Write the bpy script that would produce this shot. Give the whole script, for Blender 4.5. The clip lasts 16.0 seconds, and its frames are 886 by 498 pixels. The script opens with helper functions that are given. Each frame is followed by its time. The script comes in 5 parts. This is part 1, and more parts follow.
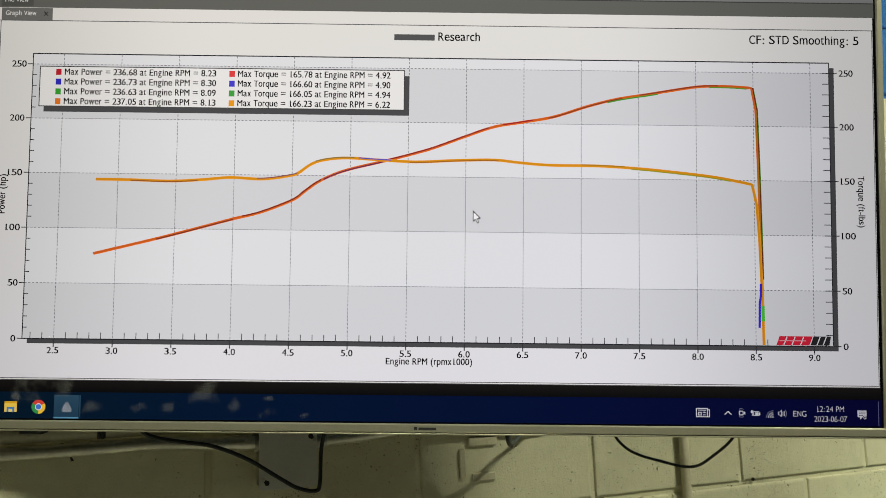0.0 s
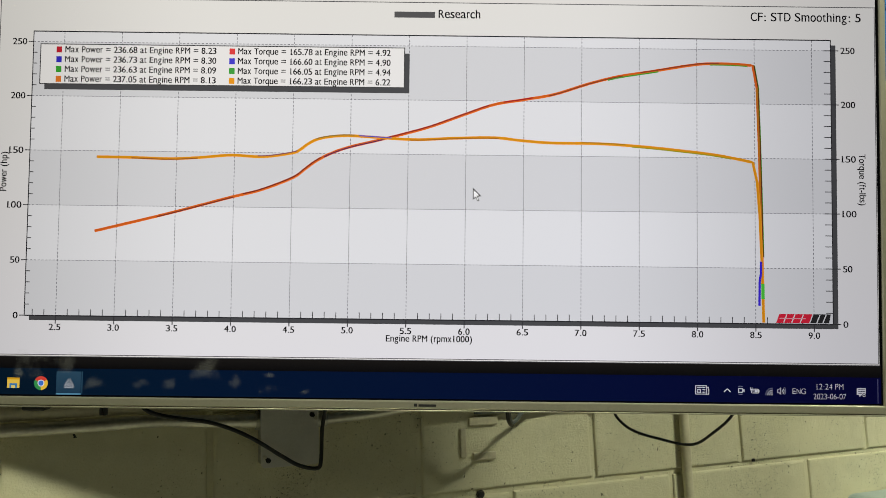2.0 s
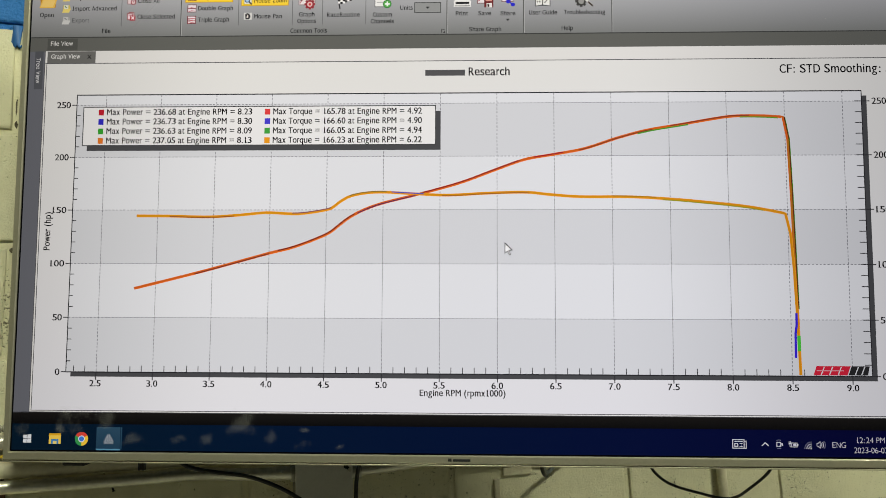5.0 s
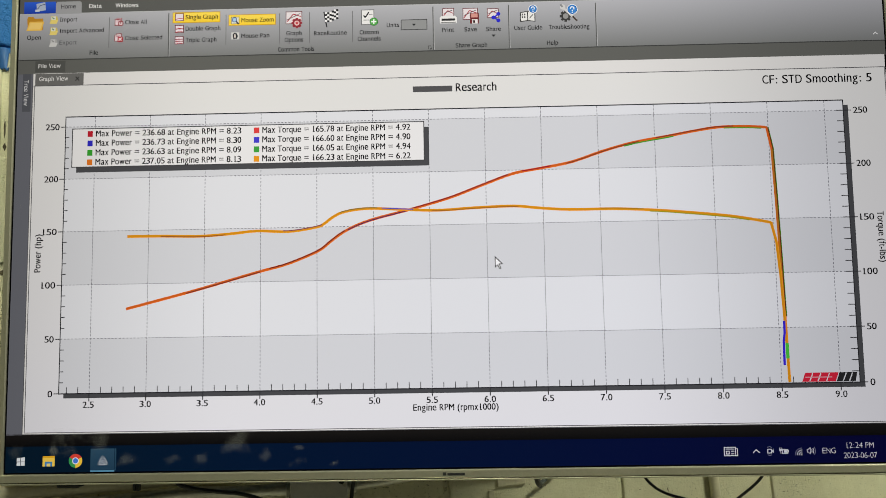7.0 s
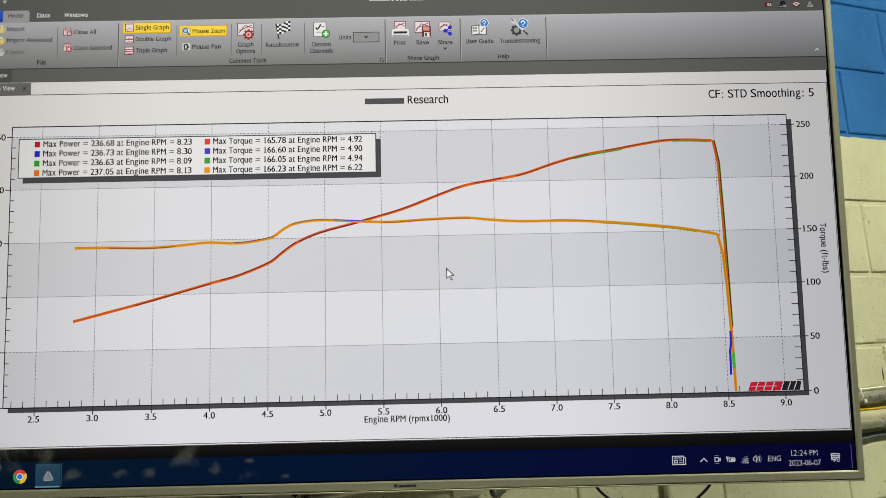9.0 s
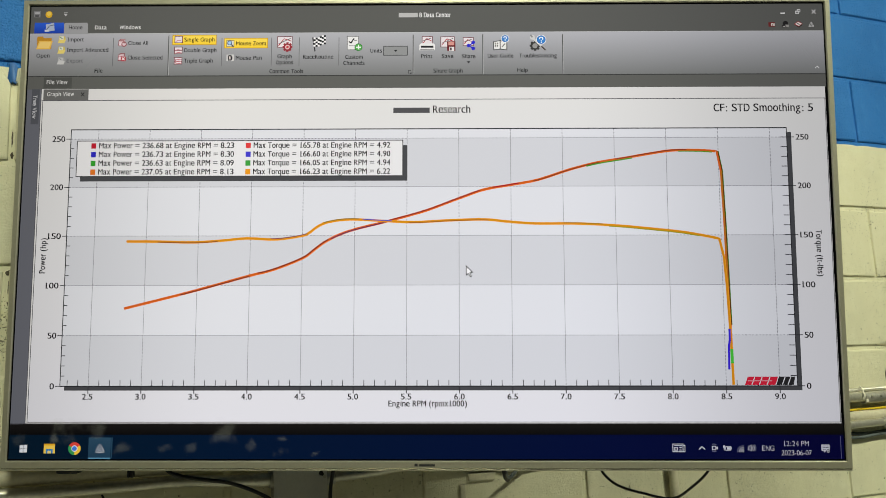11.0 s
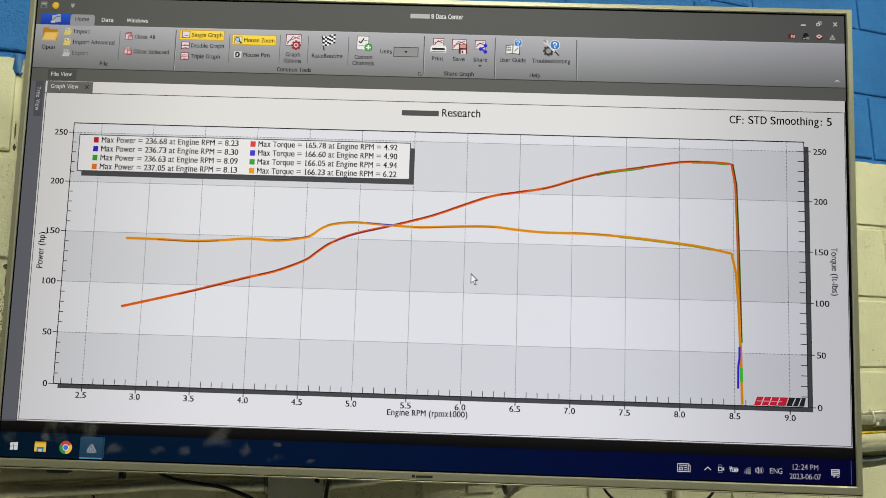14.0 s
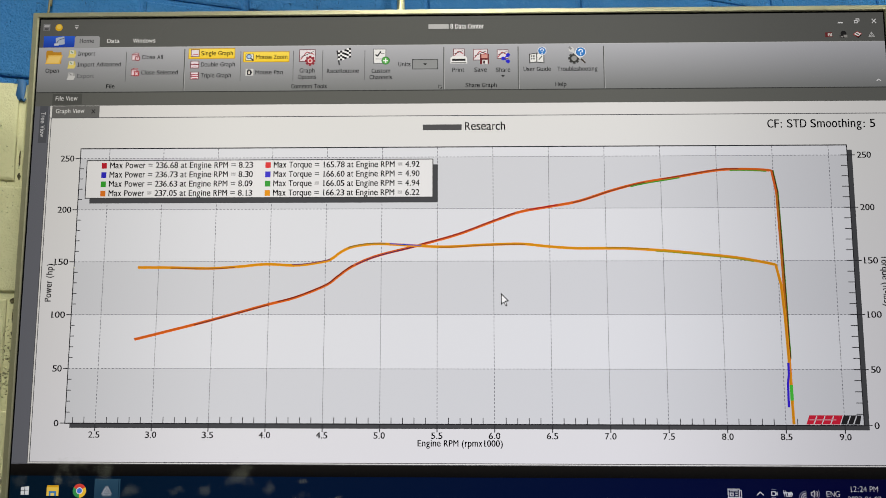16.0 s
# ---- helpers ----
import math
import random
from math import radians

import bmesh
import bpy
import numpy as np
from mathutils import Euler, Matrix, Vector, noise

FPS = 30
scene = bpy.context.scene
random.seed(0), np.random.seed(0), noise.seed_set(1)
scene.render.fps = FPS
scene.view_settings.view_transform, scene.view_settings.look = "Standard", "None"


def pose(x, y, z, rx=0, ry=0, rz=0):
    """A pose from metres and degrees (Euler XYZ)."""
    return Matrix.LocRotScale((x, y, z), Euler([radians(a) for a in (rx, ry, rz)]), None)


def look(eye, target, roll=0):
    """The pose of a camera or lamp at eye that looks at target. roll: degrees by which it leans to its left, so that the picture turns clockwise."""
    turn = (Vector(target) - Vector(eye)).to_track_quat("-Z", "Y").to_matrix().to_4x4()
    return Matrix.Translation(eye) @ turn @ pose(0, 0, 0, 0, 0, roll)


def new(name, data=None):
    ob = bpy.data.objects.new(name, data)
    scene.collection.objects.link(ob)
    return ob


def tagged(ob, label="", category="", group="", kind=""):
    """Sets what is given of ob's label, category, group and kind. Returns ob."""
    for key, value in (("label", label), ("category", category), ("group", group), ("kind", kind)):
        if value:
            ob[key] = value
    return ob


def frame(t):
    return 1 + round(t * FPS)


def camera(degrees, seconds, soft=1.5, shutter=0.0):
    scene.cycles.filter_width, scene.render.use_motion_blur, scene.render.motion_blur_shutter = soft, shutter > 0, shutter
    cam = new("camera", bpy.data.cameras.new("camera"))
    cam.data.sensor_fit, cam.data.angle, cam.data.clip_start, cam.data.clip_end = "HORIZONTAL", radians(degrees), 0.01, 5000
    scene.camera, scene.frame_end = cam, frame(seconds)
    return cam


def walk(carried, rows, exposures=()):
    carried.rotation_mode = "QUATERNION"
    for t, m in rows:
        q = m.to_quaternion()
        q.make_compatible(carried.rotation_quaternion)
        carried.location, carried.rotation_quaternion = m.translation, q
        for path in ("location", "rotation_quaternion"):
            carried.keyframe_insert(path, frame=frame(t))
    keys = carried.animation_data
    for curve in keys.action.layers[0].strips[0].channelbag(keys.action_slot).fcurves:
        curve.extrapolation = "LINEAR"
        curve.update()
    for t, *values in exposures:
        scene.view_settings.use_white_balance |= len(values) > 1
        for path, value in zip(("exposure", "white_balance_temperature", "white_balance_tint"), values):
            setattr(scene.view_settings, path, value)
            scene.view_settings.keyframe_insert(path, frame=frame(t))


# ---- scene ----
cam = camera(56.44, 16.0, soft=0.7)
# seconds, eye in metres, yaw, pitch, roll in degrees
PATH = [
    (0, -1.8150, -1.5873, 1.7372, -22.780, 7.806, 2.093),
    (0.5, -1.8061, -1.5942, 1.7435, -22.762, 7.301, 2.172),
    (1, -1.8175, -1.5928, 1.7515, -22.598, 6.964, 2.151),
    (1.5, -1.8191, -1.5908, 1.7378, -22.536, 6.996, 2.038),
    (2, -1.8094, -1.5893, 1.7195, -22.458, 7.028, 2.011),
    (2.5, -1.8045, -1.6106, 1.7478, -22.141, 7.830, 2.138),
    (3, -1.8114, -1.6192, 1.7578, -21.494, 8.378, 2.160),
    (3.5, -1.8137, -1.6106, 1.7590, -21.004, 8.869, 2.139),
    (4, -1.8175, -1.6003, 1.7524, -20.592, 9.139, 1.971),
    (6.5, -1.8188, -1.6109, 1.7604, -20.908, 9.604, 3.184),
    (7, -1.8242, -1.6125, 1.7648, -21.292, 9.760, 3.537),
    (7.5, -1.8247, -1.6089, 1.7691, -21.784, 9.924, 3.838),
    (8, -1.8091, -1.6096, 1.7708, -22.491, 9.997, 4.043),
    (8.5, -1.7995, -1.6188, 1.7690, -23.399, 10.289, 4.165),
    (10.8, -1.8325, -1.7005, 1.7484, -22.685, 10.408, 2.853),
    (11, -1.8431, -1.7276, 1.7479, -22.078, 10.192, 2.723),
    (11.2, -1.8293, -1.7666, 1.7450, -20.902, 10.157, 2.492),
    (11.3, -1.8170, -1.7874, 1.7470, -20.300, 10.014, 2.350),
    (11.4, -1.8409, -1.9189, 1.7300, -18.900, 8.863, 2.211),
    (11.5, -1.8429, -1.9169, 1.7320, -18.920, 8.893, 2.131),
    (12, -1.8316, -1.9087, 1.7412, -19.147, 9.268, 1.768),
    (12.5, -1.8234, -1.8912, 1.7397, -19.317, 9.978, 1.360),
    (13, -1.8211, -1.8563, 1.7453, -19.667, 10.175, 1.040),
    (13.5, -1.8125, -1.7972, 1.7506, -20.427, 10.506, 0.808),
    (14, -1.8265, -1.7005, 1.7543, -21.520, 10.628, 0.840),
    (14.2, -1.8274, -1.6616, 1.7388, -21.798, 11.243, 0.834),
    (14.3, -1.8014, -1.6544, 1.7378, -21.071, 11.270, 0.640),
    (14.4, -1.8176, -1.6170, 1.7632, -21.405, 11.669, 3.124),
    (14.5, -1.8207, -1.6194, 1.7720, -21.440, 11.300, 3.225),
    (15, -1.8224, -1.6272, 1.7703, -21.294, 11.594, 2.957),
    (15.5, -1.8337, -1.6293, 1.7741, -21.339, 11.763, 2.692),
    (16, -1.8354, -1.6239, 1.7732, -21.193, 11.838, 2.534),
]
# seconds, stops, white balance: a little warmer and darker in the close part of the way
LIGHTNESS = [(0, -0.05, 6680, 10.5), (4, -0.04, 6680, 10.5), (8.5, -0.05, 6600, 10.5), (11, 0, 6550, 10.5), (14.2, 0, 6550, 10.5), (14.5, -0.05, 6650, 10.8), (16, -0.05, 6650, 10.8)]
walk(cam, [(t, pose(x, y, z, 90 + pitch, 0, yaw) @ pose(0, 0, 0, 0, 0, -roll)) for t, x, y, z, yaw, pitch, roll in PATH], LIGHTNESS)
# ---- light ----
H = 0.2032                     # one course of block
ZB = 12 * H                    # height of the paint line
world = bpy.data.worlds.new("world")
world.use_nodes = True
world.node_tree.nodes["Background"].inputs[0].default_value = (0.5, 0.55, 0.45, 1)
world.node_tree.nodes["Background"].inputs[1].default_value = 0.005
scene.world = world
# first two set from the wall shadows; third added as fill, no source seen
LAMPS = [  # x, y, z, watts, length, how far it leans towards the block wall
    (0.4, -2.15, 3.9, 74, 0.5, 0.22),
    (-2.0, -2.30, 3.9, 81, 0.9, 0.12),
    (-5.2, -3.6, 3.9, 7, 1.2, 0.0),
]
for lx, ly, lz, watts, long, lean in LAMPS:
    lamp = bpy.data.lights.new("unseen_lamp", "AREA")
    lamp.shape, lamp.size, lamp.size_y = "RECTANGLE", long, 0.2
    lamp.energy, lamp.color = watts, (0.97, 1.0, 0.78)
    new("unseen_lamp", lamp).matrix_world = look((lx, ly, lz - 0.09), (lx, ly + 0.001 + lean, lz - 1.09))

# ---- materials ----


def srgb(r, g, b):
    return tuple((c / 255 / 12.92) if c <= 10 else ((c / 255 + 0.055) / 1.055) ** 2.4 for c in (r, g, b))


def material(name, color, rough=0.5, metal=0.0, spec=0.5):
    m = bpy.data.materials.new(name)
    m.use_nodes = True
    b = m.node_tree.nodes["Principled BSDF"]
    b.inputs["Base Color"].default_value = (*color, 1)
    b.inputs["Roughness"].default_value = rough
    b.inputs["Metallic"].default_value = metal
    b.inputs["Specular IOR Level"].default_value = spec
    return m


def nd(m, kind, **values):
    n = m.node_tree.nodes.new(kind)
    for key, value in values.items():
        n.inputs[key.replace("_", " ")].default_value = value
    return n


def wire(m, a, b):
    m.node_tree.links.new(a, b)


def math_node(m, op, a, b=None, c=None):
    n = m.node_tree.nodes.new("ShaderNodeMath")
    n.operation = op
    for i, v in enumerate((a, b, c)):
        if v is None:
            continue
        if isinstance(v, (int, float)):
            n.inputs[i].default_value = v
        else:
            wire(m, v, n.inputs[i])
    return n.outputs[0]


def mix(m, fac, a, b):
    n = m.node_tree.nodes.new("ShaderNodeMix")
    n.data_type = "RGBA"
    for sock, v in ((n.inputs[0], fac), (n.inputs[6], a), (n.inputs[7], b)):
        if isinstance(v, tuple):
            sock.default_value = (*v, 1)
        elif isinstance(v, (int, float)):
            sock.default_value = v
        else:
            wire(m, v, sock)
    return n.outputs[2]


def step(m, v, lo, hi, out_lo=0.0, out_hi=1.0):
    n = m.node_tree.nodes.new("ShaderNodeMapRange")
    n.interpolation_type = "SMOOTHSTEP"
    wire(m, v, n.inputs[0])
    for i, x in enumerate((lo, hi, out_lo, out_hi)):
        n.inputs[i + 1].default_value = x
    return n.outputs[0]


def worn(name, color, other, scale, rough=0.5, metal=0.0, bump=0.0, rough_to=None, stretch=(1, 1, 1)):
    """Two tones mixed by noise at two scales, with fine relief."""
    m = material(name, color, rough, metal)
    b = m.node_tree.nodes["Principled BSDF"]
    geo = nd(m, "ShaderNodeNewGeometry")
    mapped = nd(m, "ShaderNodeMapping", Scale=stretch)
    wire(m, geo.outputs["Position"], mapped.inputs[0])
    big = nd(m, "ShaderNodeTexNoise", Scale=scale, Detail=5.0, Roughness=0.6)
    fine = nd(m, "ShaderNodeTexNoise", Scale=scale * 14, Detail=3.0)
    wire(m, mapped.outputs[0], big.inputs["Vector"])
    wire(m, mapped.outputs[0], fine.inputs["Vector"])
    both = math_node(m, "ADD", math_node(m, "MULTIPLY", big.outputs[0], 0.7), math_node(m, "MULTIPLY", fine.outputs[0], 0.3))
    fac = step(m, both, 0.36, 0.64)
    wire(m, mix(m, fac, color, other), b.inputs["Base Color"])
    if rough_to is not None:
        wire(m, step(m, both, 0.3, 0.7, rough, rough_to), b.inputs["Roughness"])
    if bump:
        bm_ = nd(m, "ShaderNodeBump", Strength=0.6, Distance=bump)
        wire(m, both, bm_.inputs["Height"])
        wire(m, bm_.outputs[0], b.inputs["Normal"])
    return m


def block_paint():
    """Painted, pitted concrete block: blue above the paint line, cream below."""
    m = material("block_paint", (0.7, 0.7, 0.5), 0.6, 0.0, 0.35)
    b = m.node_tree.nodes["Principled BSDF"]
    geo = nd(m, "ShaderNodeNewGeometry")
    pos = geo.outputs["Position"]
    sep = nd(m, "ShaderNodeSeparateXYZ")
    wire(m, pos, sep.inputs[0])
    info = nd(m, "ShaderNodeObjectInfo")
    # paint line, slightly uneven
    wob = nd(m, "ShaderNodeTexNoise", Scale=22.0, Detail=4.0)
    wire(m, pos, wob.inputs["Vector"])
    line = math_node(m, "ADD", sep.outputs["Z"], math_node(m, "MULTIPLY", math_node(m, "SUBTRACT", wob.outputs[0], 0.5), 0.012))
    blue = step(m, line, ZB - 0.0125, ZB - 0.0105)
    # pores: scattered, of uneven size, in patches
    warp = nd(m, "ShaderNodeTexNoise", Scale=60.0, Detail=2.0)
    wire(m, pos, warp.inputs["Vector"])
    off = nd(m, "ShaderNodeVectorMath")
    off.operation = "MULTIPLY_ADD"
    wire(m, warp.outputs["Color"], off.inputs[0])
    off.inputs[1].default_value = (0.016, 0.016, 0.016)
    wire(m, pos, off.inputs[2])
    patch = nd(m, "ShaderNodeTexNoise", Scale=7.0, Detail=3.0)
    wire(m, pos, patch.inputs["Vector"])
    amount = math_node(m, "ADD", step(m, patch.outputs[0], 0.38, 0.68), math_node(m, "MULTIPLY_ADD", info.outputs["Random"], 0.6, -0.18))
    # one corner of the wall is far more pitted than the rest
    away = nd(m, "ShaderNodeVectorMath")
    away.operation = "DISTANCE"
    wire(m, pos, away.inputs[0])
    away.inputs[1].default_value = (-2.050, 0.0, ZB - 0.520)
    bad = step(m, away.outputs["Value"], 0.115, 0.045)
    amount = math_node(m, "ADD", amount, math_node(m, "MULTIPLY", bad, 0.75))
    worm = nd(m, "ShaderNodeTexNoise", Scale=250.0, Detail=3.0, Roughness=0.55)
    wire(m, pos, worm.inputs["Vector"])
    edge = math_node(m, "ADD", worm.outputs[0], math_node(m, "MULTIPLY_ADD", amount, 0.074, -0.088))
    # fewer pores in the often repainted cream of low x; the blue keeps most of its own
    few = math_node(m, "MAXIMUM", math_node(m, "MULTIPLY", blue, 0.16), math_node(m, "MULTIPLY", step(m, sep.outputs["X"], -1.3, -1.8), math_node(m, "MULTIPLY_ADD", blue, -1.0, 1.0)))
    edge = math_node(m, "SUBTRACT", edge, math_node(m, "MULTIPLY", math_node(m, "MULTIPLY", few, math_node(m, "SUBTRACT", 1.0, bad)), 0.046))
    pits = step(m, edge, 0.575, 0.665)
    v = nd(m, "ShaderNodeTexVoronoi", Scale=120.0)
    wire(m, off.outputs[0], v.inputs["Vector"])
    cell = nd(m, "ShaderNodeSeparateColor")
    wire(m, v.outputs["Color"], cell.inputs[0])
    here = step(m, cell.outputs[0], 0.95, 0.97)
    inside = math_node(m, "SUBTRACT", math_node(m, "MULTIPLY_ADD", cell.outputs[1], 0.2, 0.10), v.outputs["Distance"])
    pits = math_node(m, "MAXIMUM", pits, math_node(m, "MULTIPLY", step(m, inside, -0.05, 0.12), here))
    grain = nd(m, "ShaderNodeTexNoise", Scale=240.0, Detail=4.0, Roughness=0.65)
    wire(m, pos, grain.inputs["Vector"])
    soft = nd(m, "ShaderNodeTexNoise", Scale=26.0, Detail=4.0)
    wire(m, pos, soft.inputs["Vector"])
    stain = nd(m, "ShaderNodeTexNoise", Scale=2.3, Detail=6.0, Roughness=0.62)
    wire(m, pos, stain.inputs["Vector"])
    cream = mix(m, step(m, stain.outputs[0], 0.4, 0.7), (0.74, 0.71, 0.49), (0.63, 0.61, 0.43))
    cream = mix(m, step(m, soft.outputs[0], 0.45, 0.75, 0.0, 0.35), cream, (0.80, 0.78, 0.58))
    blues = mix(m, step(m, stain.outputs[0], 0.35, 0.7), (0.026, 0.190, 0.56), (0.018, 0.150, 0.47))
    blues = mix(m, step(m, soft.outputs[0], 0.5, 0.75, 0.0, 0.4), blues, (0.05, 0.24, 0.62))
    paint = mix(m, blue, cream, blues)
    # shade in the hollows of the pores is put into the colour
    pore_shade = mix(m, blue, (0.12, 0.11, 0.065), (0.006, 0.045, 0.15))
    wire(m, mix(m, math_node(m, "MULTIPLY", step(m, pits, 0.45, 0.85), math_node(m, "MULTIPLY_ADD", blue, -0.18, 0.74)), paint, pore_shade), b.inputs["Base Color"])
    height = math_node(m, "ADD", math_node(m, "MULTIPLY", pits, -1.0), math_node(m, "MULTIPLY", grain.outputs[0], 0.22))
    height = math_node(m, "ADD", height, math_node(m, "MULTIPLY", soft.outputs[0], 0.55))
    # the coarse face of the block itself, plainer under the thin blue than under the cream
    coarse = nd(m, "ShaderNodeTexNoise", Scale=120.0, Detail=4.0, Roughness=0.6)
    wire(m, pos, coarse.inputs["Vector"])
    height = math_node(m, "ADD", height, math_node(m, "MULTIPLY", coarse.outputs[0], math_node(m, "MULTIPLY_ADD", blue, 0.45, 0.15)))
    bump = nd(m, "ShaderNodeBump", Strength=1.0, Distance=0.0060)
    wire(m, height, bump.inputs["Height"])
    wire(m, bump.outputs[0], b.inputs["Normal"])
    wire(m, step(m, grain.outputs[0], 0.3, 0.7, 0.45, 0.7), b.inputs["Roughness"])
    return m


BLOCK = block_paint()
STEEL = worn("galvanised_steel", (0.74, 0.72, 0.60), (0.56, 0.54, 0.45), 9.0, 0.28, 0.75, 0.0003, 0.44)
STEEL_DULL = worn("dull_steel", (0.50, 0.49, 0.42), (0.34, 0.33, 0.28), 14.0, 0.45, 0.7, 0.0004, 0.6)
CREAM_PIPE = worn("cream_painted_pipe", (0.66, 0.62, 0.44), (0.52, 0.48, 0.34), 12.0, 0.5, 0.0, 0.0006)
COVER = worn("grey_cover_plate", (0.72, 0.71, 0.64), (0.65, 0.64, 0.58), 18.0, 0.42, 0.1, 0.0002)
YELLOW = material("yellow_jacket", (0.78, 0.55, 0.02), 0.4)
BLACK = material("black_rubber", (0.012, 0.012, 0.012), 0.42)
GREYBLUE = worn("grey_blue_jacket", (0.13, 0.155, 0.155), (0.08, 0.10, 0.10), 30.0, 0.5)
WHITE_TIE = material("natural_nylon", (0.75, 0.72, 0.58), 0.4)
BROWN = material("brown_wire", (0.11, 0.055, 0.03), 0.5)
IVORY = worn("ivory_plastic", (0.74, 0.69, 0.47), (0.68, 0.63, 0.43), 20.0, 0.38)
LCD = material("dark_lcd", (0.035, 0.04, 0.03), 0.2)
GREYTXT = material("grey_print", (0.25, 0.24, 0.2), 0.5)
BEZEL = worn("champagne_bezel", (0.52, 0.50, 0.385), (0.47, 0.45, 0.345), 16.0, 0.34, 0.72, 0.0, 0.44)
BEZEL_DARK = material("bezel_groove", (0.10, 0.095, 0.07), 0.5, 0.3)
SHELL = worn("black_plastic_shell", (0.015, 0.015, 0.016), (0.022, 0.022, 0.023), 30.0, 0.5)
GLASS = material("screen_glass", (0.002, 0.002, 0.003), 0.25, 0.0, 0.1)
BRASS = worn("dull_brass_pipe", (0.62, 0.58, 0.40), (0.48, 0.45, 0.32), 10.0, 0.34, 0.7)
TAN = worn("tan_cord", (0.30, 0.26, 0.17), (0.22, 0.19, 0.12), 30.0, 0.6)
PAPER = worn("white_sheet", (0.72, 0.71, 0.64), (0.66, 0.65, 0.58), 9.0, 0.6)
DARK_PRINT = material("dark_print", (0.02, 0.02, 0.022), 0.5)
TEAL = worn("pale_teal_plastic", (0.42, 0.52, 0.50), (0.35, 0.44, 0.43), 15.0, 0.45)
CONCRETE = worn("concrete_floor", (0.23, 0.225, 0.205), (0.165, 0.16, 0.15), 1.6, 0.5, 0.0, 0.001)
ROOM = worn("room_paint", (0.44, 0.43, 0.36), (0.38, 0.37, 0.31), 1.2, 0.65)
CEIL = worn("ceiling_paint", (0.20, 0.20, 0.18), (0.16, 0.16, 0.15), 1.0, 0.7)
CHIP = worn("broken_mortar", (0.06, 0.05, 0.03), (0.14, 0.12, 0.075), 90.0, 0.85, 0.0, 0.001)
BLUE_PAINT = material("blue_paint_drip", (0.03, 0.14, 0.40), 0.5)



def smudge():
    """Dried, milky wipe marks on glass: a thin uneven film."""
    m = bpy.data.materials.new("dried_smear")
    m.use_nodes = True
    b = m.node_tree.nodes["Principled BSDF"]
    b.inputs["Base Color"].default_value = (0.55, 0.56, 0.55, 1)
    b.inputs["Roughness"].default_value = 0.7
    b.inputs["Specular IOR Level"].default_value = 0.1
    tc = nd(m, "ShaderNodeTexCoord")
    g = nd(m, "ShaderNodeSeparateXYZ")
    wire(m, tc.outputs["Generated"], g.inputs[0])
    cloud = nd(m, "ShaderNodeTexNoise", Scale=40.0, Detail=3.0, Roughness=0.5)
    wire(m, tc.outputs["Object"], cloud.inputs["Vector"])
    dx = math_node(m, "POWER", math_node(m, "MULTIPLY_ADD", g.outputs["X"], 2.0, -1.0), 2.0)
    dz = math_node(m, "POWER", math_node(m, "MULTIPLY_ADD", g.outputs["Z"], 2.0, -1.0), 2.0)
    far = math_node(m, "SQRT", math_node(m, "ADD", dx, dz))
    body = math_node(m, "ADD", math_node(m, "SUBTRACT", 1.0, far), math_node(m, "MULTIPLY_ADD", cloud.outputs[0], 3.6, -1.85))
    wire(m, math_node(m, "MULTIPLY", step(m, body, 0.0, 1.25), SMEAR), b.inputs["Alpha"])
    return m


SMEAR = 0.10
SMUDGE = smudge()
GLOW = {}


def glow(rgb, rgb_to=None, axis="Z", flip=False):
    """A patch of the lit panel in one colour, or shading evenly from one to another."""
    key = (rgb, rgb_to, axis, flip)
    if key not in GLOW:
        m = material("lit_panel", (0.002, 0.002, 0.003), 0.25, 0.0, 0.08)
        b = m.node_tree.nodes["Principled BSDF"]
        b.inputs["Emission Strength"].default_value = PANEL
        if rgb_to is not None:
            tc = nd(m, "ShaderNodeTexCoord")
            s = nd(m, "ShaderNodeSeparateXYZ")
            wire(m, tc.outputs["Generated"], s.inputs[0])
            a, c = srgb(*rgb), srgb(*rgb_to)
            shade = mix(m, s.outputs[axis], a, c)
        # viewing-angle tint set into the emission: warmer high one side, cooler low opposite
        where = nd(m, "ShaderNodeTexCoord")
        axes = nd(m, "ShaderNodeSeparateXYZ")
        wire(m, where.outputs["Object"], axes.inputs[0])
        slant = math_node(m, "SUBTRACT", math_node(m, "MULTIPLY", axes.outputs["X"], 0.7), axes.outputs["Z"])
        hue = mix(m, step(m, slant, -0.75, 0.75), (1.012, 1.0, 0.965), (0.985, 0.99, 1.02))
        tinted = m.node_tree.nodes.new("ShaderNodeMix")
        tinted.data_type, tinted.blend_type = "RGBA", "MULTIPLY"
        tinted.inputs[0].default_value = 1.0
        tinted.inputs[6].default_value = (*srgb(*rgb), 1)
        if rgb_to is not None:
            wire(m, shade, tinted.inputs[6])
        wire(m, hue, tinted.inputs[7])
        wire(m, tinted.outputs[2], b.inputs["Emission Color"])
        # viewing-angle dimming put into emission: a little weaker towards the panel's sides
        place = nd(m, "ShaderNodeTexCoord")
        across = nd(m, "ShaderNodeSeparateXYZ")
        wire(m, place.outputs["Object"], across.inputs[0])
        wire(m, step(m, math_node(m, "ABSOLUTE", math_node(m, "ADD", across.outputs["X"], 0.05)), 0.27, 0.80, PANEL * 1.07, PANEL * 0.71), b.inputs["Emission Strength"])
        GLOW[key] = m
    return GLOW[key]


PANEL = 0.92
# ---- building helpers ----


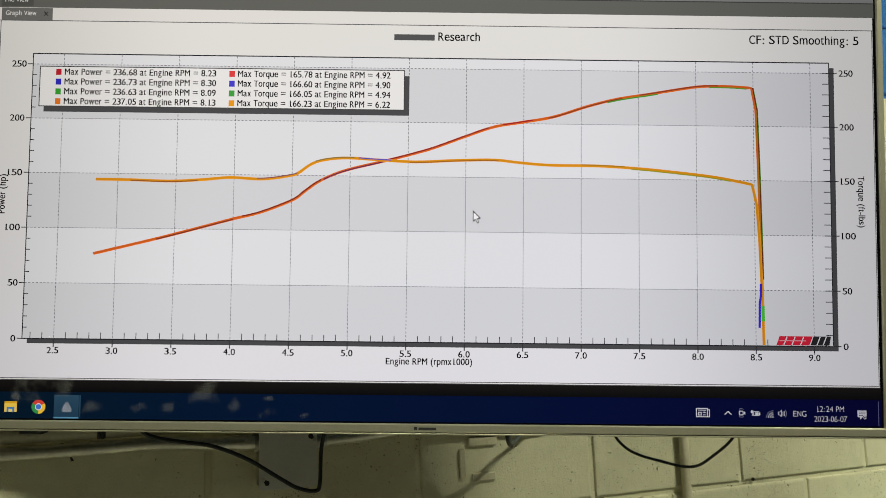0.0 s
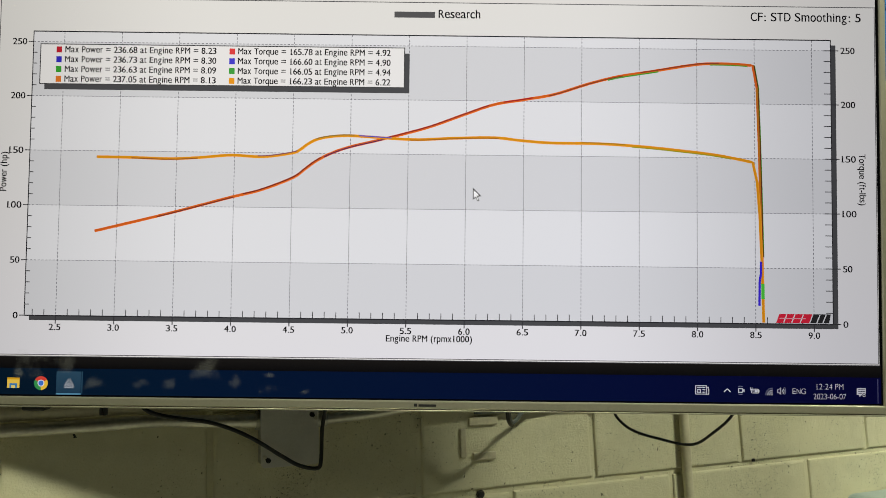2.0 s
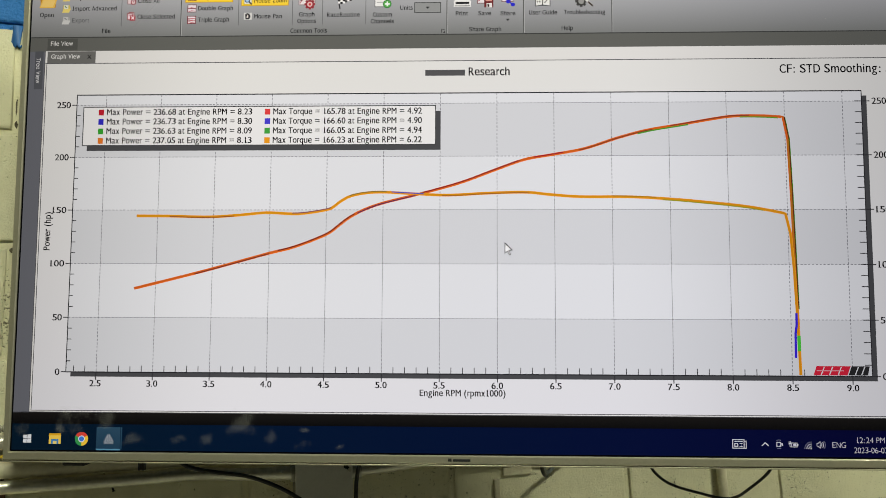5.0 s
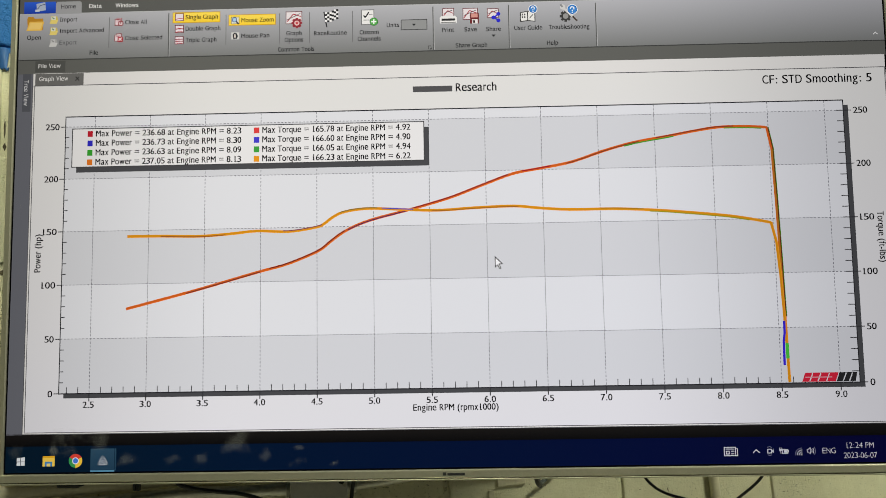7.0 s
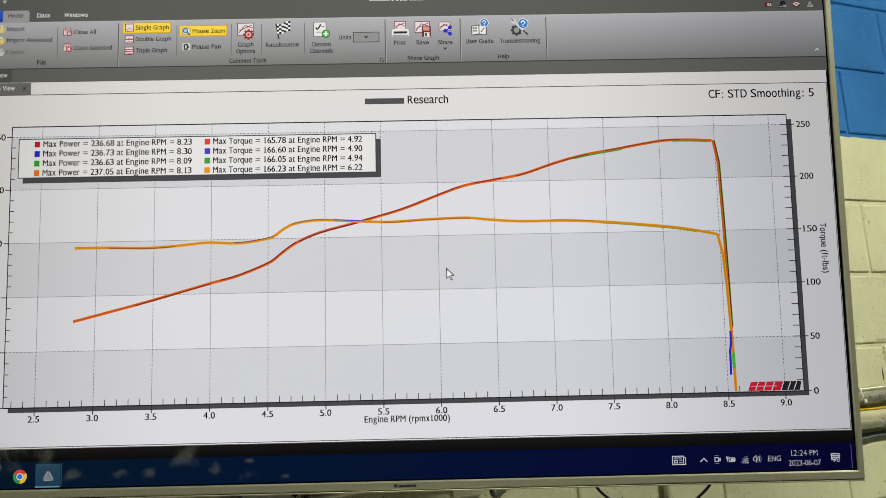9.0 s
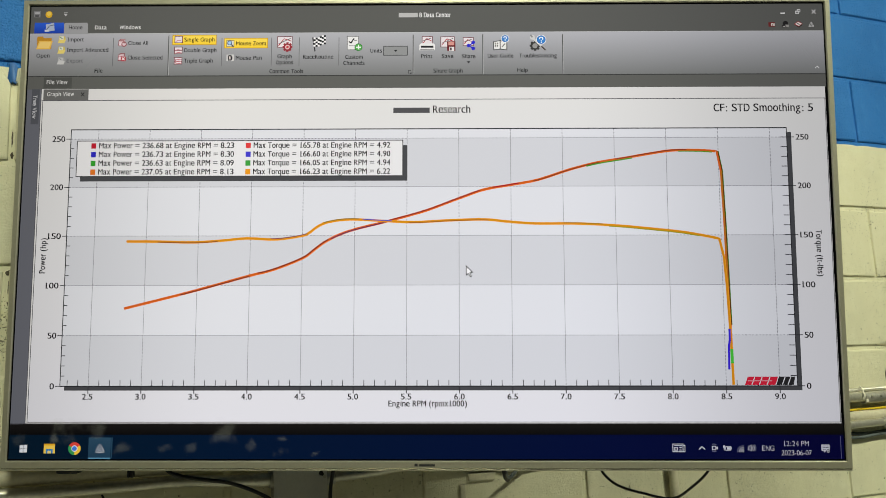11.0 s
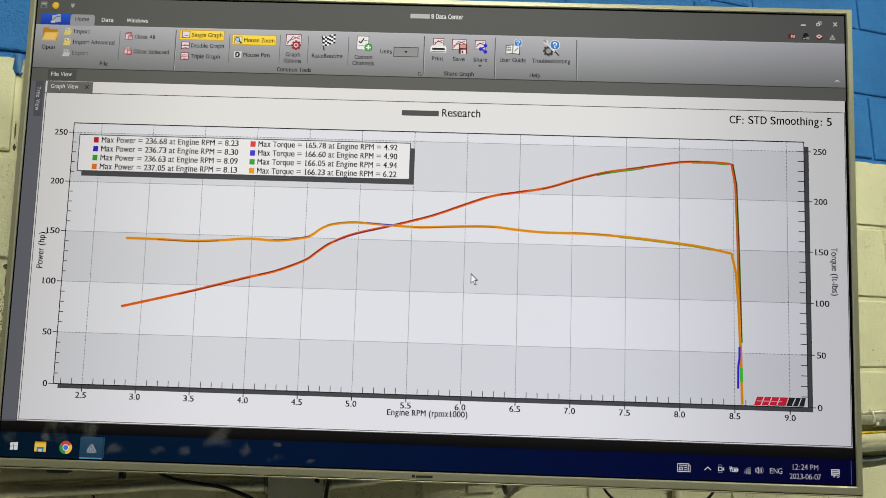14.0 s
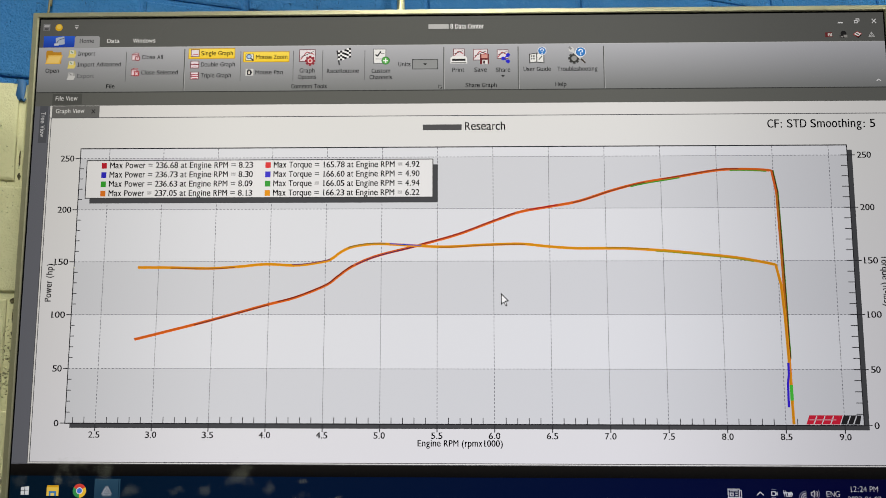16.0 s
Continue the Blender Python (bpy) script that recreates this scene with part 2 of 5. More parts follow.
def part(name, bm, mat, parent=None, label="", smooth=False):
    """Links a bmesh as one mesh object, under a thing or a part where one is given."""
    me = bpy.data.meshes.new(name)
    bm.normal_update()
    bm.to_mesh(me)
    bm.free()
    for mt in mat if isinstance(mat, (list, tuple)) else [mat]:
        me.materials.append(mt)
    if smooth:
        for p in me.polygons:
            p.use_smooth = True
    ob = new(name, me)
    if parent is not None:
        ob.parent = parent
    if label:
        tagged(ob, label)
    return ob


def thing(name, label, category, at=Matrix(), group="", kind=""):
    e = new(name)
    e.empty_display_size = 0.05
    e.matrix_world = at
    return tagged(e, label, category, group, kind)


def box(bm, lo, hi, bevel=0.0, segments=2, index=0):
    r = bmesh.ops.create_cube(bm, size=1.0)
    for v in r["verts"]:
        v.co = [lo[i] + (v.co[i] + 0.5) * (hi[i] - lo[i]) for i in range(3)]
    faces = list({f for v in r["verts"] for f in v.link_faces})
    for f in faces:
        f.material_index = index
    if bevel:
        bmesh.ops.bevel(bm, geom=list({e for f in faces for e in f.edges}), offset=bevel, segments=segments, affect="EDGES", profile=0.5)


def boxed(lo, hi, bevel=0.0, segments=2):
    bm = bmesh.new()
    box(bm, lo, hi, bevel, segments)
    return bm


def spline(pts, sub=8):
    """A smooth way through the points."""
    pts = [Vector(p) for p in pts]
    out = []
    for i in range(len(pts) - 1):
        a, b, c, d = pts[max(i - 1, 0)], pts[i], pts[i + 1], pts[min(i + 2, len(pts) - 1)]
        for k in range(sub):
            t = k / sub
            out.append(0.5 * (2 * b + (c - a) * t + (2 * a - 5 * b + 4 * c - d) * t * t + (3 * b - a - 3 * c + d) * t ** 3))
    return out + [pts[-1]]


def tube(pts, radius, sides=12, bm=None, index=0):
    """A round bar swept along points; radius may be a function of the way along."""
    bm = bm or bmesh.new()
    rings, along, up = [], 0.0, None
    for i, p in enumerate(pts):
        d = (pts[min(i + 1, len(pts) - 1)] - pts[max(i - 1, 0)]).normalized()
        if up is None:
            up = d.orthogonal().normalized()
        up = (up - d * up.dot(d)).normalized()
        side = d.cross(up)
        if i:
            along += (p - pts[i - 1]).length
        r = radius(along) if callable(radius) else radius
        rings.append([bm.verts.new(p + r * (math.cos(a) * up + math.sin(a) * side)) for a in (2 * math.pi * k / sides for k in range(sides))])
    for a, b in zip(rings, rings[1:]):
        for k in range(sides):
            f = bm.faces.new((a[k], a[(k + 1) % sides], b[(k + 1) % sides], b[k]))
            f.smooth, f.material_index = True, index
    for ring in (rings[0][::-1], rings[-1]):
        bm.faces.new([bm.verts.new(v.co) for v in ring]).material_index = index
    return bm


def straight(a, b, n=8):
    a, b = Vector(a), Vector(b)
    return [a.lerp(b, i / (n - 1)) for i in range(n)]


TUBE = material("fluorescent_tube", (0.9, 0.9, 0.85), 0.4)
TUBE.node_tree.nodes["Principled BSDF"].inputs["Emission Color"].default_value = (0.97, 1.0, 0.78, 1)
TUBE.node_tree.nodes["Principled BSDF"].inputs["Emission Strength"].default_value = 6.0

# ---- the room ----
X0, X1, Y0, ZC = -7.0, 6.0, -9.0, 4.2


def slab(name, lo, hi, mat):
    return tagged(part(name, boxed(lo, hi), mat), kind="structure")


# unseen floor, ceiling and three walls, added to close the room and bounce light
floor = tagged(slab("floor", (X0, Y0, -0.15), (X1, 0.2, 0.0), CONCRETE), "worn grey concrete workshop floor, added out of view", "floor")
ceiling = tagged(slab("ceiling", (X0, Y0, ZC), (X1, 0.2, ZC + 0.15), CEIL), "plain dark workshop ceiling, added out of view", "ceiling")
tagged(slab("wall_south", (X0, Y0 - 0.2, 0), (X1, Y0, ZC), ROOM), "plain painted wall, added out of view to close the room", "wall")
tagged(slab("wall_west", (X0 - 0.2, Y0, 0), (X0, 0.2, ZC), ROOM), "plain painted wall, added out of view to close the room", "wall")
tagged(slab("wall_east", (X1, Y0, 0), (X1 + 0.2, 0.2, ZC), ROOM), "plain painted wall, added out of view to close the room", "wall")
# the mortar of the block wall: its face lies behind the blocks
wall = tagged(slab("wall_north", (X0, 0.0066, 0), (X1, 0.2, ZC), BLOCK), "concrete block wall painted blue above cream", "wall")

# fixtures stay out of view; their twin-tube form is assumed
for lx, ly, lz, watts, long, lean in LAMPS:
    fixture = thing("unseen_fixture", "white twin-tube fixture assumed under the ceiling, out of view", "ceiling light", pose(lx, ly, lz), group="ceiling lights")
    part("housing", boxed((-long / 2 - 0.02, -0.10, 0.0), (long / 2 + 0.02, 0.10, 0.07), 0.01), IVORY, fixture)
    for s in (-0.045, 0.045):
        part("tube", tube(straight((-long / 2 + 0.02, s, -0.02), (long / 2 - 0.02, s, -0.02)), 0.013), TUBE, fixture)
    for s in (-0.36, 0.36):
        part("hanger", tube(straight((s * long, 0, 0.07), (s * long, 0, ZC - lz + 0.002)), 0.004, 6), STEEL, fixture)

# ---- the television ----
W = 1.4332
HT = W * 9 / 16
TV = Matrix(((0.925706, 0.377975, 0.014237, -1.33488), (-0.375408, 0.922717, -0.08754, -0.39541), (-0.046225, 0.075691, 0.996059, ZB - 0.39126), (0, 0, 0, 1)))
tv = thing("television", "large lit flat television in a champagne frame, angled off the wall", "television", TV)
screen = part("screen", boxed((-W / 2 - 0.003, 0.0, -HT / 2 - 0.003), (W / 2 + 0.003, 0.012, HT / 2 + 0.003)), GLASS, tv, "lit glossy display showing a power and torque graph")


def bezel():
    """Four mitred bars with a soft front edge and a dark inner groove."""
    i, t, b, s, front, back = 0.0026, 0.0115, 0.0156, 0.0125, -0.0042, 0.016
    inn = [(-W / 2 - i, -HT / 2 - i), (W / 2 + i, -HT / 2 - i), (W / 2 + i, HT / 2 + i), (-W / 2 - i, HT / 2 + i)]
    out = [(-W / 2 - s, -HT / 2 - b), (W / 2 + s, -HT / 2 - b), (W / 2 + s, HT / 2 + t), (-W / 2 - s, HT / 2 + t)]
    for k in range(4):
        bm = bmesh.new()
        a, c, d, e = inn[k], inn[(k + 1) % 4], out[(k + 1) % 4], out[k]

        def mid(p, q, f):
            return (p[0] + (q[0] - p[0]) * f, p[1] + (q[1] - p[1]) * f)

        rows = []
        for f, y in ((0.0, 0.0), (0.0, front + 0.0024), (0.13, front), (0.90, front), (1.0, front + 0.0014), (1.0, back)):
            p, q = mid(a, e, f), mid(c, d, f)
            rows.append((bm.verts.new((p[0], y, p[1])), bm.verts.new((q[0], y, q[1]))))
        rows.append((bm.verts.new((a[0], back, a[1])), bm.verts.new((c[0], back, c[1]))))
        for (p, q), (r, u) in zip(rows, rows[1:]):
            bm.faces.new((p, r, u, q))
        bmesh.ops.recalc_face_normals(bm, faces=bm.faces)
        yield k, part("frame_bar", bm, BEZEL, tv, "champagne metal frame bar")


bars = dict(bezel())
# thin dark seam under the lower bar, a pale lip below it, and the maker's mark as plain dark strips
part("seam", boxed((-W / 2 - 0.0122, -0.0010, -HT / 2 - 0.0170), (W / 2 + 0.0122, 0.014, -HT / 2 - 0.0157)), BEZEL_DARK, bars[0], "thin dark seam of the frame")
part("lip", boxed((-W / 2 - 0.0125, -0.0034, -HT / 2 - 0.0192), (W / 2 + 0.0125, 0.015, -HT / 2 - 0.0171), 0.0006), BEZEL, bars[0], "thin pale lower lip of the frame")
MARK = -HT / 2 - 0.0091
for x0, x1, h0, h1 in ((-0.0290, -0.0200, -0.0042, 0.0036), (-0.0170, 0.0290, -0.0042, 0.0020)):
    part("maker_mark", boxed((x0 * 0.6, -0.0046, MARK + h0 * 0.6), (x1 * 0.6, -0.0041, MARK + h1 * 0.6)), DARK_PRINT, bars[0], "small dark maker's mark")


def shell():
    bm = bmesh.new()
    w, h = W / 2 + 0.008, HT / 2 + 0.009
    rings = []
    for fx, fz, y in ((1, 1, 0.0125), (1, 1, 0.022), (0.985, 0.975, 0.030), (0.80, 0.74, 0.060), (0.78, 0.72, 0.068)):
        lift = 0.0 if y < 0.04 else -0.04
        rings.append([bm.verts.new((sx * w * fx, y, sz * h * fz + lift)) for sx, sz in ((-1, -1), (1, -1), (1, 1), (-1, 1))])
    for a, b in zip(rings, rings[1:]):
        for k in range(4):
            bm.faces.new((a[k], a[(k + 1) % 4], b[(k + 1) % 4], b[k]))
    bm.faces.new(rings[0][::-1])
    bm.faces.new(rings[-1])
    bmesh.ops.recalc_face_normals(bm, faces=bm.faces)
    bmesh.ops.bevel(bm, geom=bm.edges[:], offset=0.003, segments=2, affect="EDGES", profile=0.5)
    return part("back_shell", bm, SHELL, tv, "black plastic back shell")


shell()
part("foot_socket", boxed((-0.643, 0.018, -HT / 2 - 0.0285), (-0.605, 0.042, -HT / 2 - 0.004), 0.003), SHELL, tv, "black stand socket under the frame")
for u in (-0.5185, -0.5125):
    part("plug_prong", boxed((u - 0.0022, 0.024, -HT / 2 - 0.0355), (u + 0.0022, 0.034, -HT / 2 - 0.004), 0.001), SHELL, tv, "thin black tab under the frame")
# wall bracket that holds the television
mount = thing("wall_mount", "black steel swing-arm bracket between wall and television", "tv mount", pose(-1.20, 0, ZB - 0.36))
part("wall_plate", boxed((-0.11, -0.012, -0.14), (0.11, -0.0005, 0.14), 0.003), SHELL, mount)
end = TV @ Vector((0, 0.075, 0.0))
base = mount.matrix_world.translation
part("tv_plate", boxed((-0.2, 0.069, -0.16), (0.2, 0.080, 0.16), 0.003), SHELL, mount).matrix_local = mount.matrix_world.inverted() @ TV
elbow = Vector((-1.02, -0.16, base.z))
part("arm", tube([Vector((0, -0.012, 0)), elbow - base], 0.018, 10), SHELL, mount)
part("arm", tube([elbow - base, end - base], 0.018, 10), SHELL, mount)
# ---- what the display shows: a desktop of 1920 by 1080 dots ----
LAYER = 0.00005


def spot(u, v, layer):
    return ((u / 1920 - 0.5) * W, -0.0003 - LAYER * layer, (0.5 - v / 1080) * HT)


def add_poly(bm, pts, layer, index=0):
    f = bm.faces.new([bm.verts.new(spot(u, v, layer)) for u, v in pts])
    f.normal_update()
    if f.normal.y > 0:
        f.normal_flip()
    f.material_index = index


def rect_pts(a, b, c, d):
    return [(a, b), (c, b), (c, d), (a, d)]


def disc_pts(u, v, r, n=24, a0=0.0, a1=360.0, r_in=0.0):
    arc = [(u + r * math.cos(math.radians(a0 + (a1 - a0) * i / n)), v + r * math.sin(math.radians(a0 + (a1 - a0) * i / n))) for i in range(n + (a1 - a0 < 360))]
    if r_in:
        arc += [(u + r_in * math.cos(math.radians(a0 + (a1 - a0) * i / n)), v + r_in * math.sin(math.radians(a0 + (a1 - a0) * i / n))) for i in range(n, -1, -1)]
    elif a1 - a0 < 360:
        arc.append((u, v))
    return arc


def patch(name, a, b, c, d, rgb, layer, to=None, axis="Z"):
    bm = bmesh.new()
    add_poly(bm, rect_pts(a, b, c, d), layer)
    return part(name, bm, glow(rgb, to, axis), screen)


def bar_pts(p, q, w):
    d = Vector((q[0] - p[0], q[1] - p[1])).normalized() * (w / 2)
    return [(p[0] - d.y, p[1] + d.x), (q[0] - d.y, q[1] + d.x), (q[0] + d.y, q[1] - d.x), (p[0] + d.y, p[1] - d.x)]


def picture(name, prims, layer, label=""):
    """A small flat drawing: (points, colour) painted one over the other."""
    bm, mats = bmesh.new(), []
    for n, (pts, rgb) in enumerate(prims):
        mt = glow(rgb)
        if mt not in mats:
            mats.append(mt)
        add_poly(bm, pts, layer + n * 0.25, mats.index(mt))
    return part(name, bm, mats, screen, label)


def ribbon(name, pts, w, rgb, layer):
    bm = bmesh.new()
    left, right = [], []
    for i, p in enumerate(pts):
        a, b = pts[max(i - 1, 0)], pts[min(i + 1, len(pts) - 1)]
        d = Vector((b[0] - a[0], b[1] - a[1])).normalized() * (w / 2)
        left.append(bm.verts.new(spot(p[0] - d.y, p[1] + d.x, layer)))
        right.append(bm.verts.new(spot(p[0] + d.y, p[1] - d.x, layer)))
    for i in range(len(pts) - 1):
        f = bm.faces.new((left[i], left[i + 1], right[i + 1], right[i]))
        f.normal_update()
        if f.normal.y > 0:
            f.normal_flip()
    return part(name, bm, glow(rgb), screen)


def text_mesh(words, thin=0.0):
    cu = bpy.data.curves.new("text", "FONT")
    cu.body, cu.size, cu.resolution_u, cu.offset = words, 1.0, 4, -thin
    ob = bpy.data.objects.new("text", cu)
    scene.collection.objects.link(ob)
    bpy.context.view_layer.update()
    me = bpy.data.meshes.new_from_object(ob.evaluated_get(bpy.context.evaluated_depsgraph_get()))
    bpy.data.objects.remove(ob)
    bpy.data.curves.remove(cu)
    co = np.empty(len(me.vertices) * 3)
    me.vertices.foreach_get("co", co)
    return me, co.reshape(-1, 3)


_cap = text_mesh("H")[1][:, 1]
CAP = _cap.max() - _cap.min()
LOW = text_mesh("x")[1][:, 1].max() / CAP
TALL = text_mesh("d")[1][:, 1].max() / CAP
# advance widths of the desktop's lettering, in thousandths of a capital's height
PITCH = dict(zip("ABCDEFGHIJKLMNOPRSTUVWXYZ", (825, 811, 826, 932, 771, 728, 918, 929, 513, 573, 809, 685, 1059, 917, 974, 758, 853, 767, 803, 901, 821, 1240, 799, 792, 770)))
PITCH.update(zip("abcdefghijklmnopqrstuvwxyz", (722, 760, 635, 760, 725, 437, 760, 767, 314, 387, 685, 314, 1155, 767, 747, 760, 760, 496, 614, 460, 767, 685, 1022, 681, 685, 611)))
PITCH.update(zip(" =.:()-", (430, 1001, 416, 486, 527, 527, 500)))
GLYPHS = {}


def glyph(ch, thin):
    """Outline of one letter: across from 0 to 1, up in capitals' heights; its faces and its own width."""
    if (ch, thin) not in GLYPHS:
        me, co = text_mesh(ch, thin)
        x, y = co[:, 0], co[:, 1] / CAP
        wide = (x.max() - x.min()) / CAP
        x = (x - x.min()) / max(x.max() - x.min(), 1e-6)
        if ch.islower():
            # a taller small letter than the built-in one
            y = np.where(y <= LOW, np.where(y > 0, y * 0.75 / LOW, y), 0.75 + (y - LOW) * 0.29 / (TALL - LOW))
        faces = [tuple(p.vertices) for p in me.polygons]
        bpy.data.meshes.remove(me)
        GLYPHS[ch, thin] = (np.stack([x, y], 1), faces, wide)
    return GLYPHS[ch, thin]


def text(words, u0, u1, base, cap, rgb, layer=40, turn=0, thin=0.0, name="caption"):
    """Words from u0 to u1 on the line base, with capitals cap dots high. turn: 90 reads upwards, -90 downwards (then u0, u1 run along v)."""
    pen, xs, ys, faces, n = 0.0, [], [], [], 0
    for ch in words:
        step_on = PITCH.get(ch, 751) / 1000
        if ch != " ":
            co, fs, wide = glyph(ch, thin)
            a = pen + (0.11 if ch in "bhiklmnprBDEFHIKLMNPRU" else 0.05)
            b = pen + step_on - (0.10 if ch in "hilmnudgqMNHUI" else 0.045)
            if ch == "=":
                a, b = a + 0.07, b - 0.07
            if ch in ".:il1I()":
                a, b = (a + b) / 2 - wide / 2, (a + b) / 2 + wide / 2
            xs.append(a + co[:, 0] * (b - a))
            ys.append(co[:, 1])
            faces += [tuple(i + n for i in f) for f in fs]
            n += len(co)
            if ch in "1I":
                # the foot (and for a capital the head) that this lettering gives its narrow uprights
                mid = (a + b) / 2 + (0.07 if ch == "1" else 0.0)
                for lo, hi in ((0.0, 0.10), (0.90, 1.0))[:1 if ch == "1" else 2]:
                    xs.append(np.array([mid - 0.18, mid + 0.18, mid + 0.18, mid - 0.18]))
                    ys.append(np.array([lo, lo, hi, hi]))
                    faces.append((n, n + 1, n + 2, n + 3))
                    n += 4
        pen += step_on
    x, y = np.concatenate(xs), np.concatenate(ys) * cap
    x = (x - x.min()) / (x.max() - x.min()) * (u1 - u0)
    if turn == 0:
        u, v = u0 + x, base - y
    elif turn == 90:
        u, v = base - y, u1 - x
    else:
        u, v = base + y, u0 + x
    place = np.stack([(u / 1920 - 0.5) * W, np.full(len(u), -0.0003 - LAYER * layer), (0.5 - v / 1080) * HT], 1)
    # a second stroke half a dot aside gives the weight of screen lettering
    heft = 0.0 if thin else 0.30 if cap > 11 else 0.14
    weight = np.array([(heft if turn == 0 else 0.0) / 1920 * W, -0.3 * LAYER, (0.0 if turn == 0 else heft) / 1080 * HT])
    me = bpy.data.meshes.new(name)
    me.from_pydata(np.concatenate([place - weight * (1, 0, 1), place + weight]).tolist(), [], faces + [tuple(i + n for i in f) for f in faces])
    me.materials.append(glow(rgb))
    me.update()
    ob = new(name, me)
    ob.parent = screen
    return ob


INK = (14, 14, 16)
# windows and bars
patch("title_bar", 0, 0, 1920, 71, (92, 93, 90), 1)
patch("ribbon_bar", 0, 68, 1920, 174.2, (124, 126, 125), 3, (180, 181, 186))
patch("ribbon_edge", 0, 173.2, 1920, 175.4, (62, 63, 62), 5)
patch("ribbon_edge", 0, 67.2, 1920, 68.6, (190, 191, 192), 5)
patch("tab_strip", 0, 175, 1920, 206.5, (98, 99, 95), 3)
patch("side_strip", 0, 200, 34, 1001, (104, 106, 114), 2)
patch("window_shadow", 0, 998, 1920, 1026, (6, 6, 7), 2, (24, 22, 20))
patch("task_bar", 0, 1025, 1920, 1080, (0, 24, 42), 4, (0, 0, 52), "X")
patch("page_margin", 34, 205.6, 1917, 999, (225, 224, 222), 6)
patch("page", 40, 234, 1914, 996, (224, 224, 229), 8, (226, 226, 224))
for a, b, c, d in ((36, 233.2, 1917, 234.9), (34, 205.6, 35.5, 1000), (38.5, 234, 40, 997), (38, 995.5, 1916, 997), (34, 999, 1917, 1000.5), (1914.5, 234, 1916, 997)):
    patch("page_rule", a, b, c, d, (84, 84, 88), 10)
patch("graph_tab", 40, 206.5, 149, 233.4, (108, 108, 106), 11)
patch("file_tab", 39, 177, 107, 203, (82, 83, 80), 9)
patch("side_tab", 12, 206, 31, 292, (84, 86, 92), 9)
patch("app_tab", 10, 40, 82, 67, (28, 62, 170), 9, (44, 96, 215))
picture("home_tab", [([(82, 69), (82, 44), (85, 40.5), (137, 40.5), (140.5, 44), (140.5, 69)], (160, 161, 163))], 9)

# plot
PX, PY = 246.4, 2.34


def plot(rpm, hp):
    return (178.0 + (rpm - 2.5) * PX, 914.0 - hp * PY)


for k in range(6):
    top = 306.5 if k == 5 else 914 - (k + 1) * 117
    patch("plot_band", 112, top, 1820, 914 - k * 117, (211, 213, 218) if k % 2 == 0 else (224, 226, 231), 12)
patch("plot_shade", 1820, 317, 1831, 924, (72, 73, 76), 12)
patch("plot_shade", 122, 915, 1820, 924, (72, 73, 76), 12)
for a, b, c, d in ((111, 305.2, 1821, 307.6), (111, 913, 1821, 915.4), (111, 305.6, 113, 915), (1819, 305.6, 1821, 915)):
    patch("plot_frame", a, b, c, d, (40, 40, 44), 22)


def dashes():
    bm = bmesh.new()
    for k in range(1, 6):
        v = 914 - k * 117
        for i in range(112, 1818, 8):
            add_poly(bm, rect_pts(i, v - 0.62, min(i + 4.8, 1819), v + 0.62), 14)
    for k in range(14):
        u = plot(2.5 + 0.5 * k, 0)[0]
        for j in range(307, 912, 8):
            add_poly(bm, rect_pts(u - 0.66, j, u + 0.66, min(j + 4.8, 913)), 15)
    return tagged(part("grid_line_work", bm, glow((108, 108, 116)), screen), kind="stuff")


def ticks():
    bm = bmesh.new()
    for i in range(23, 92):
        u = plot(i / 10, 0)[0]
        if i % 5:
            add_poly(bm, rect_pts(u - 0.8, 900.5, u + 0.8, 913), 23)
        else:
            add_poly(bm, rect_pts(u - 1.1, 915, u + 1.1, 931), 23)
    for i in range(0, 26):
        v = plot(0, i * 10)[1]
        if i % 5:
            add_poly(bm, rect_pts(113, v - 0.9, 121, v + 0.9), 23)
            add_poly(bm, rect_pts(1805, v - 0.9, 1820, v + 0.9), 23)
        else:
            add_poly(bm, rect_pts(101, v - 1, 112, v + 1), 23)
            add_poly(bm, rect_pts(1805, v - 1, 1837, v + 1), 23)
    return tagged(part("tick_work", bm, glow((50, 50, 54)), screen), kind="stuff")


dashes()
ticks()
for k in range(14):
    u = plot(2.5 + 0.5 * k, 0)[0]
    text("%.1f" % (2.5 + 0.5 * k), u - 12.5, u + 11.5, 944.5, 13.2, INK, name="axis_number")
for k in range(6):
    v, s = plot(0, 50 * k)[1], str(50 * k)
    text(s, 99 - 10.3 * len(s), 98.5, v + 6.8, 13.6, INK, name="axis_number")
    text(s, 1841, 1841 + 10.0 * len(s), v + 6.8, 13.6, INK, name="axis_number")
text("Engine RPM (rpmx1000)", 876, 1057, 960.5, 13.4, INK)
text("Power (hp)", 568, 651, 65, 13.6, INK, turn=90)
text("Torque (ft-lbs)", 552, 661, 1878, 13.6, INK, turn=-90)
text("CF: STD Smoothing: 5", 1649, 1885, 266.5, 18.6, INK)
text("Research", 979, 1068, 268, 18, INK)
# the maker's name before it stays a plain strip
patch("title_mark", 884, 255, 971, 268, (84, 84, 86), 40)

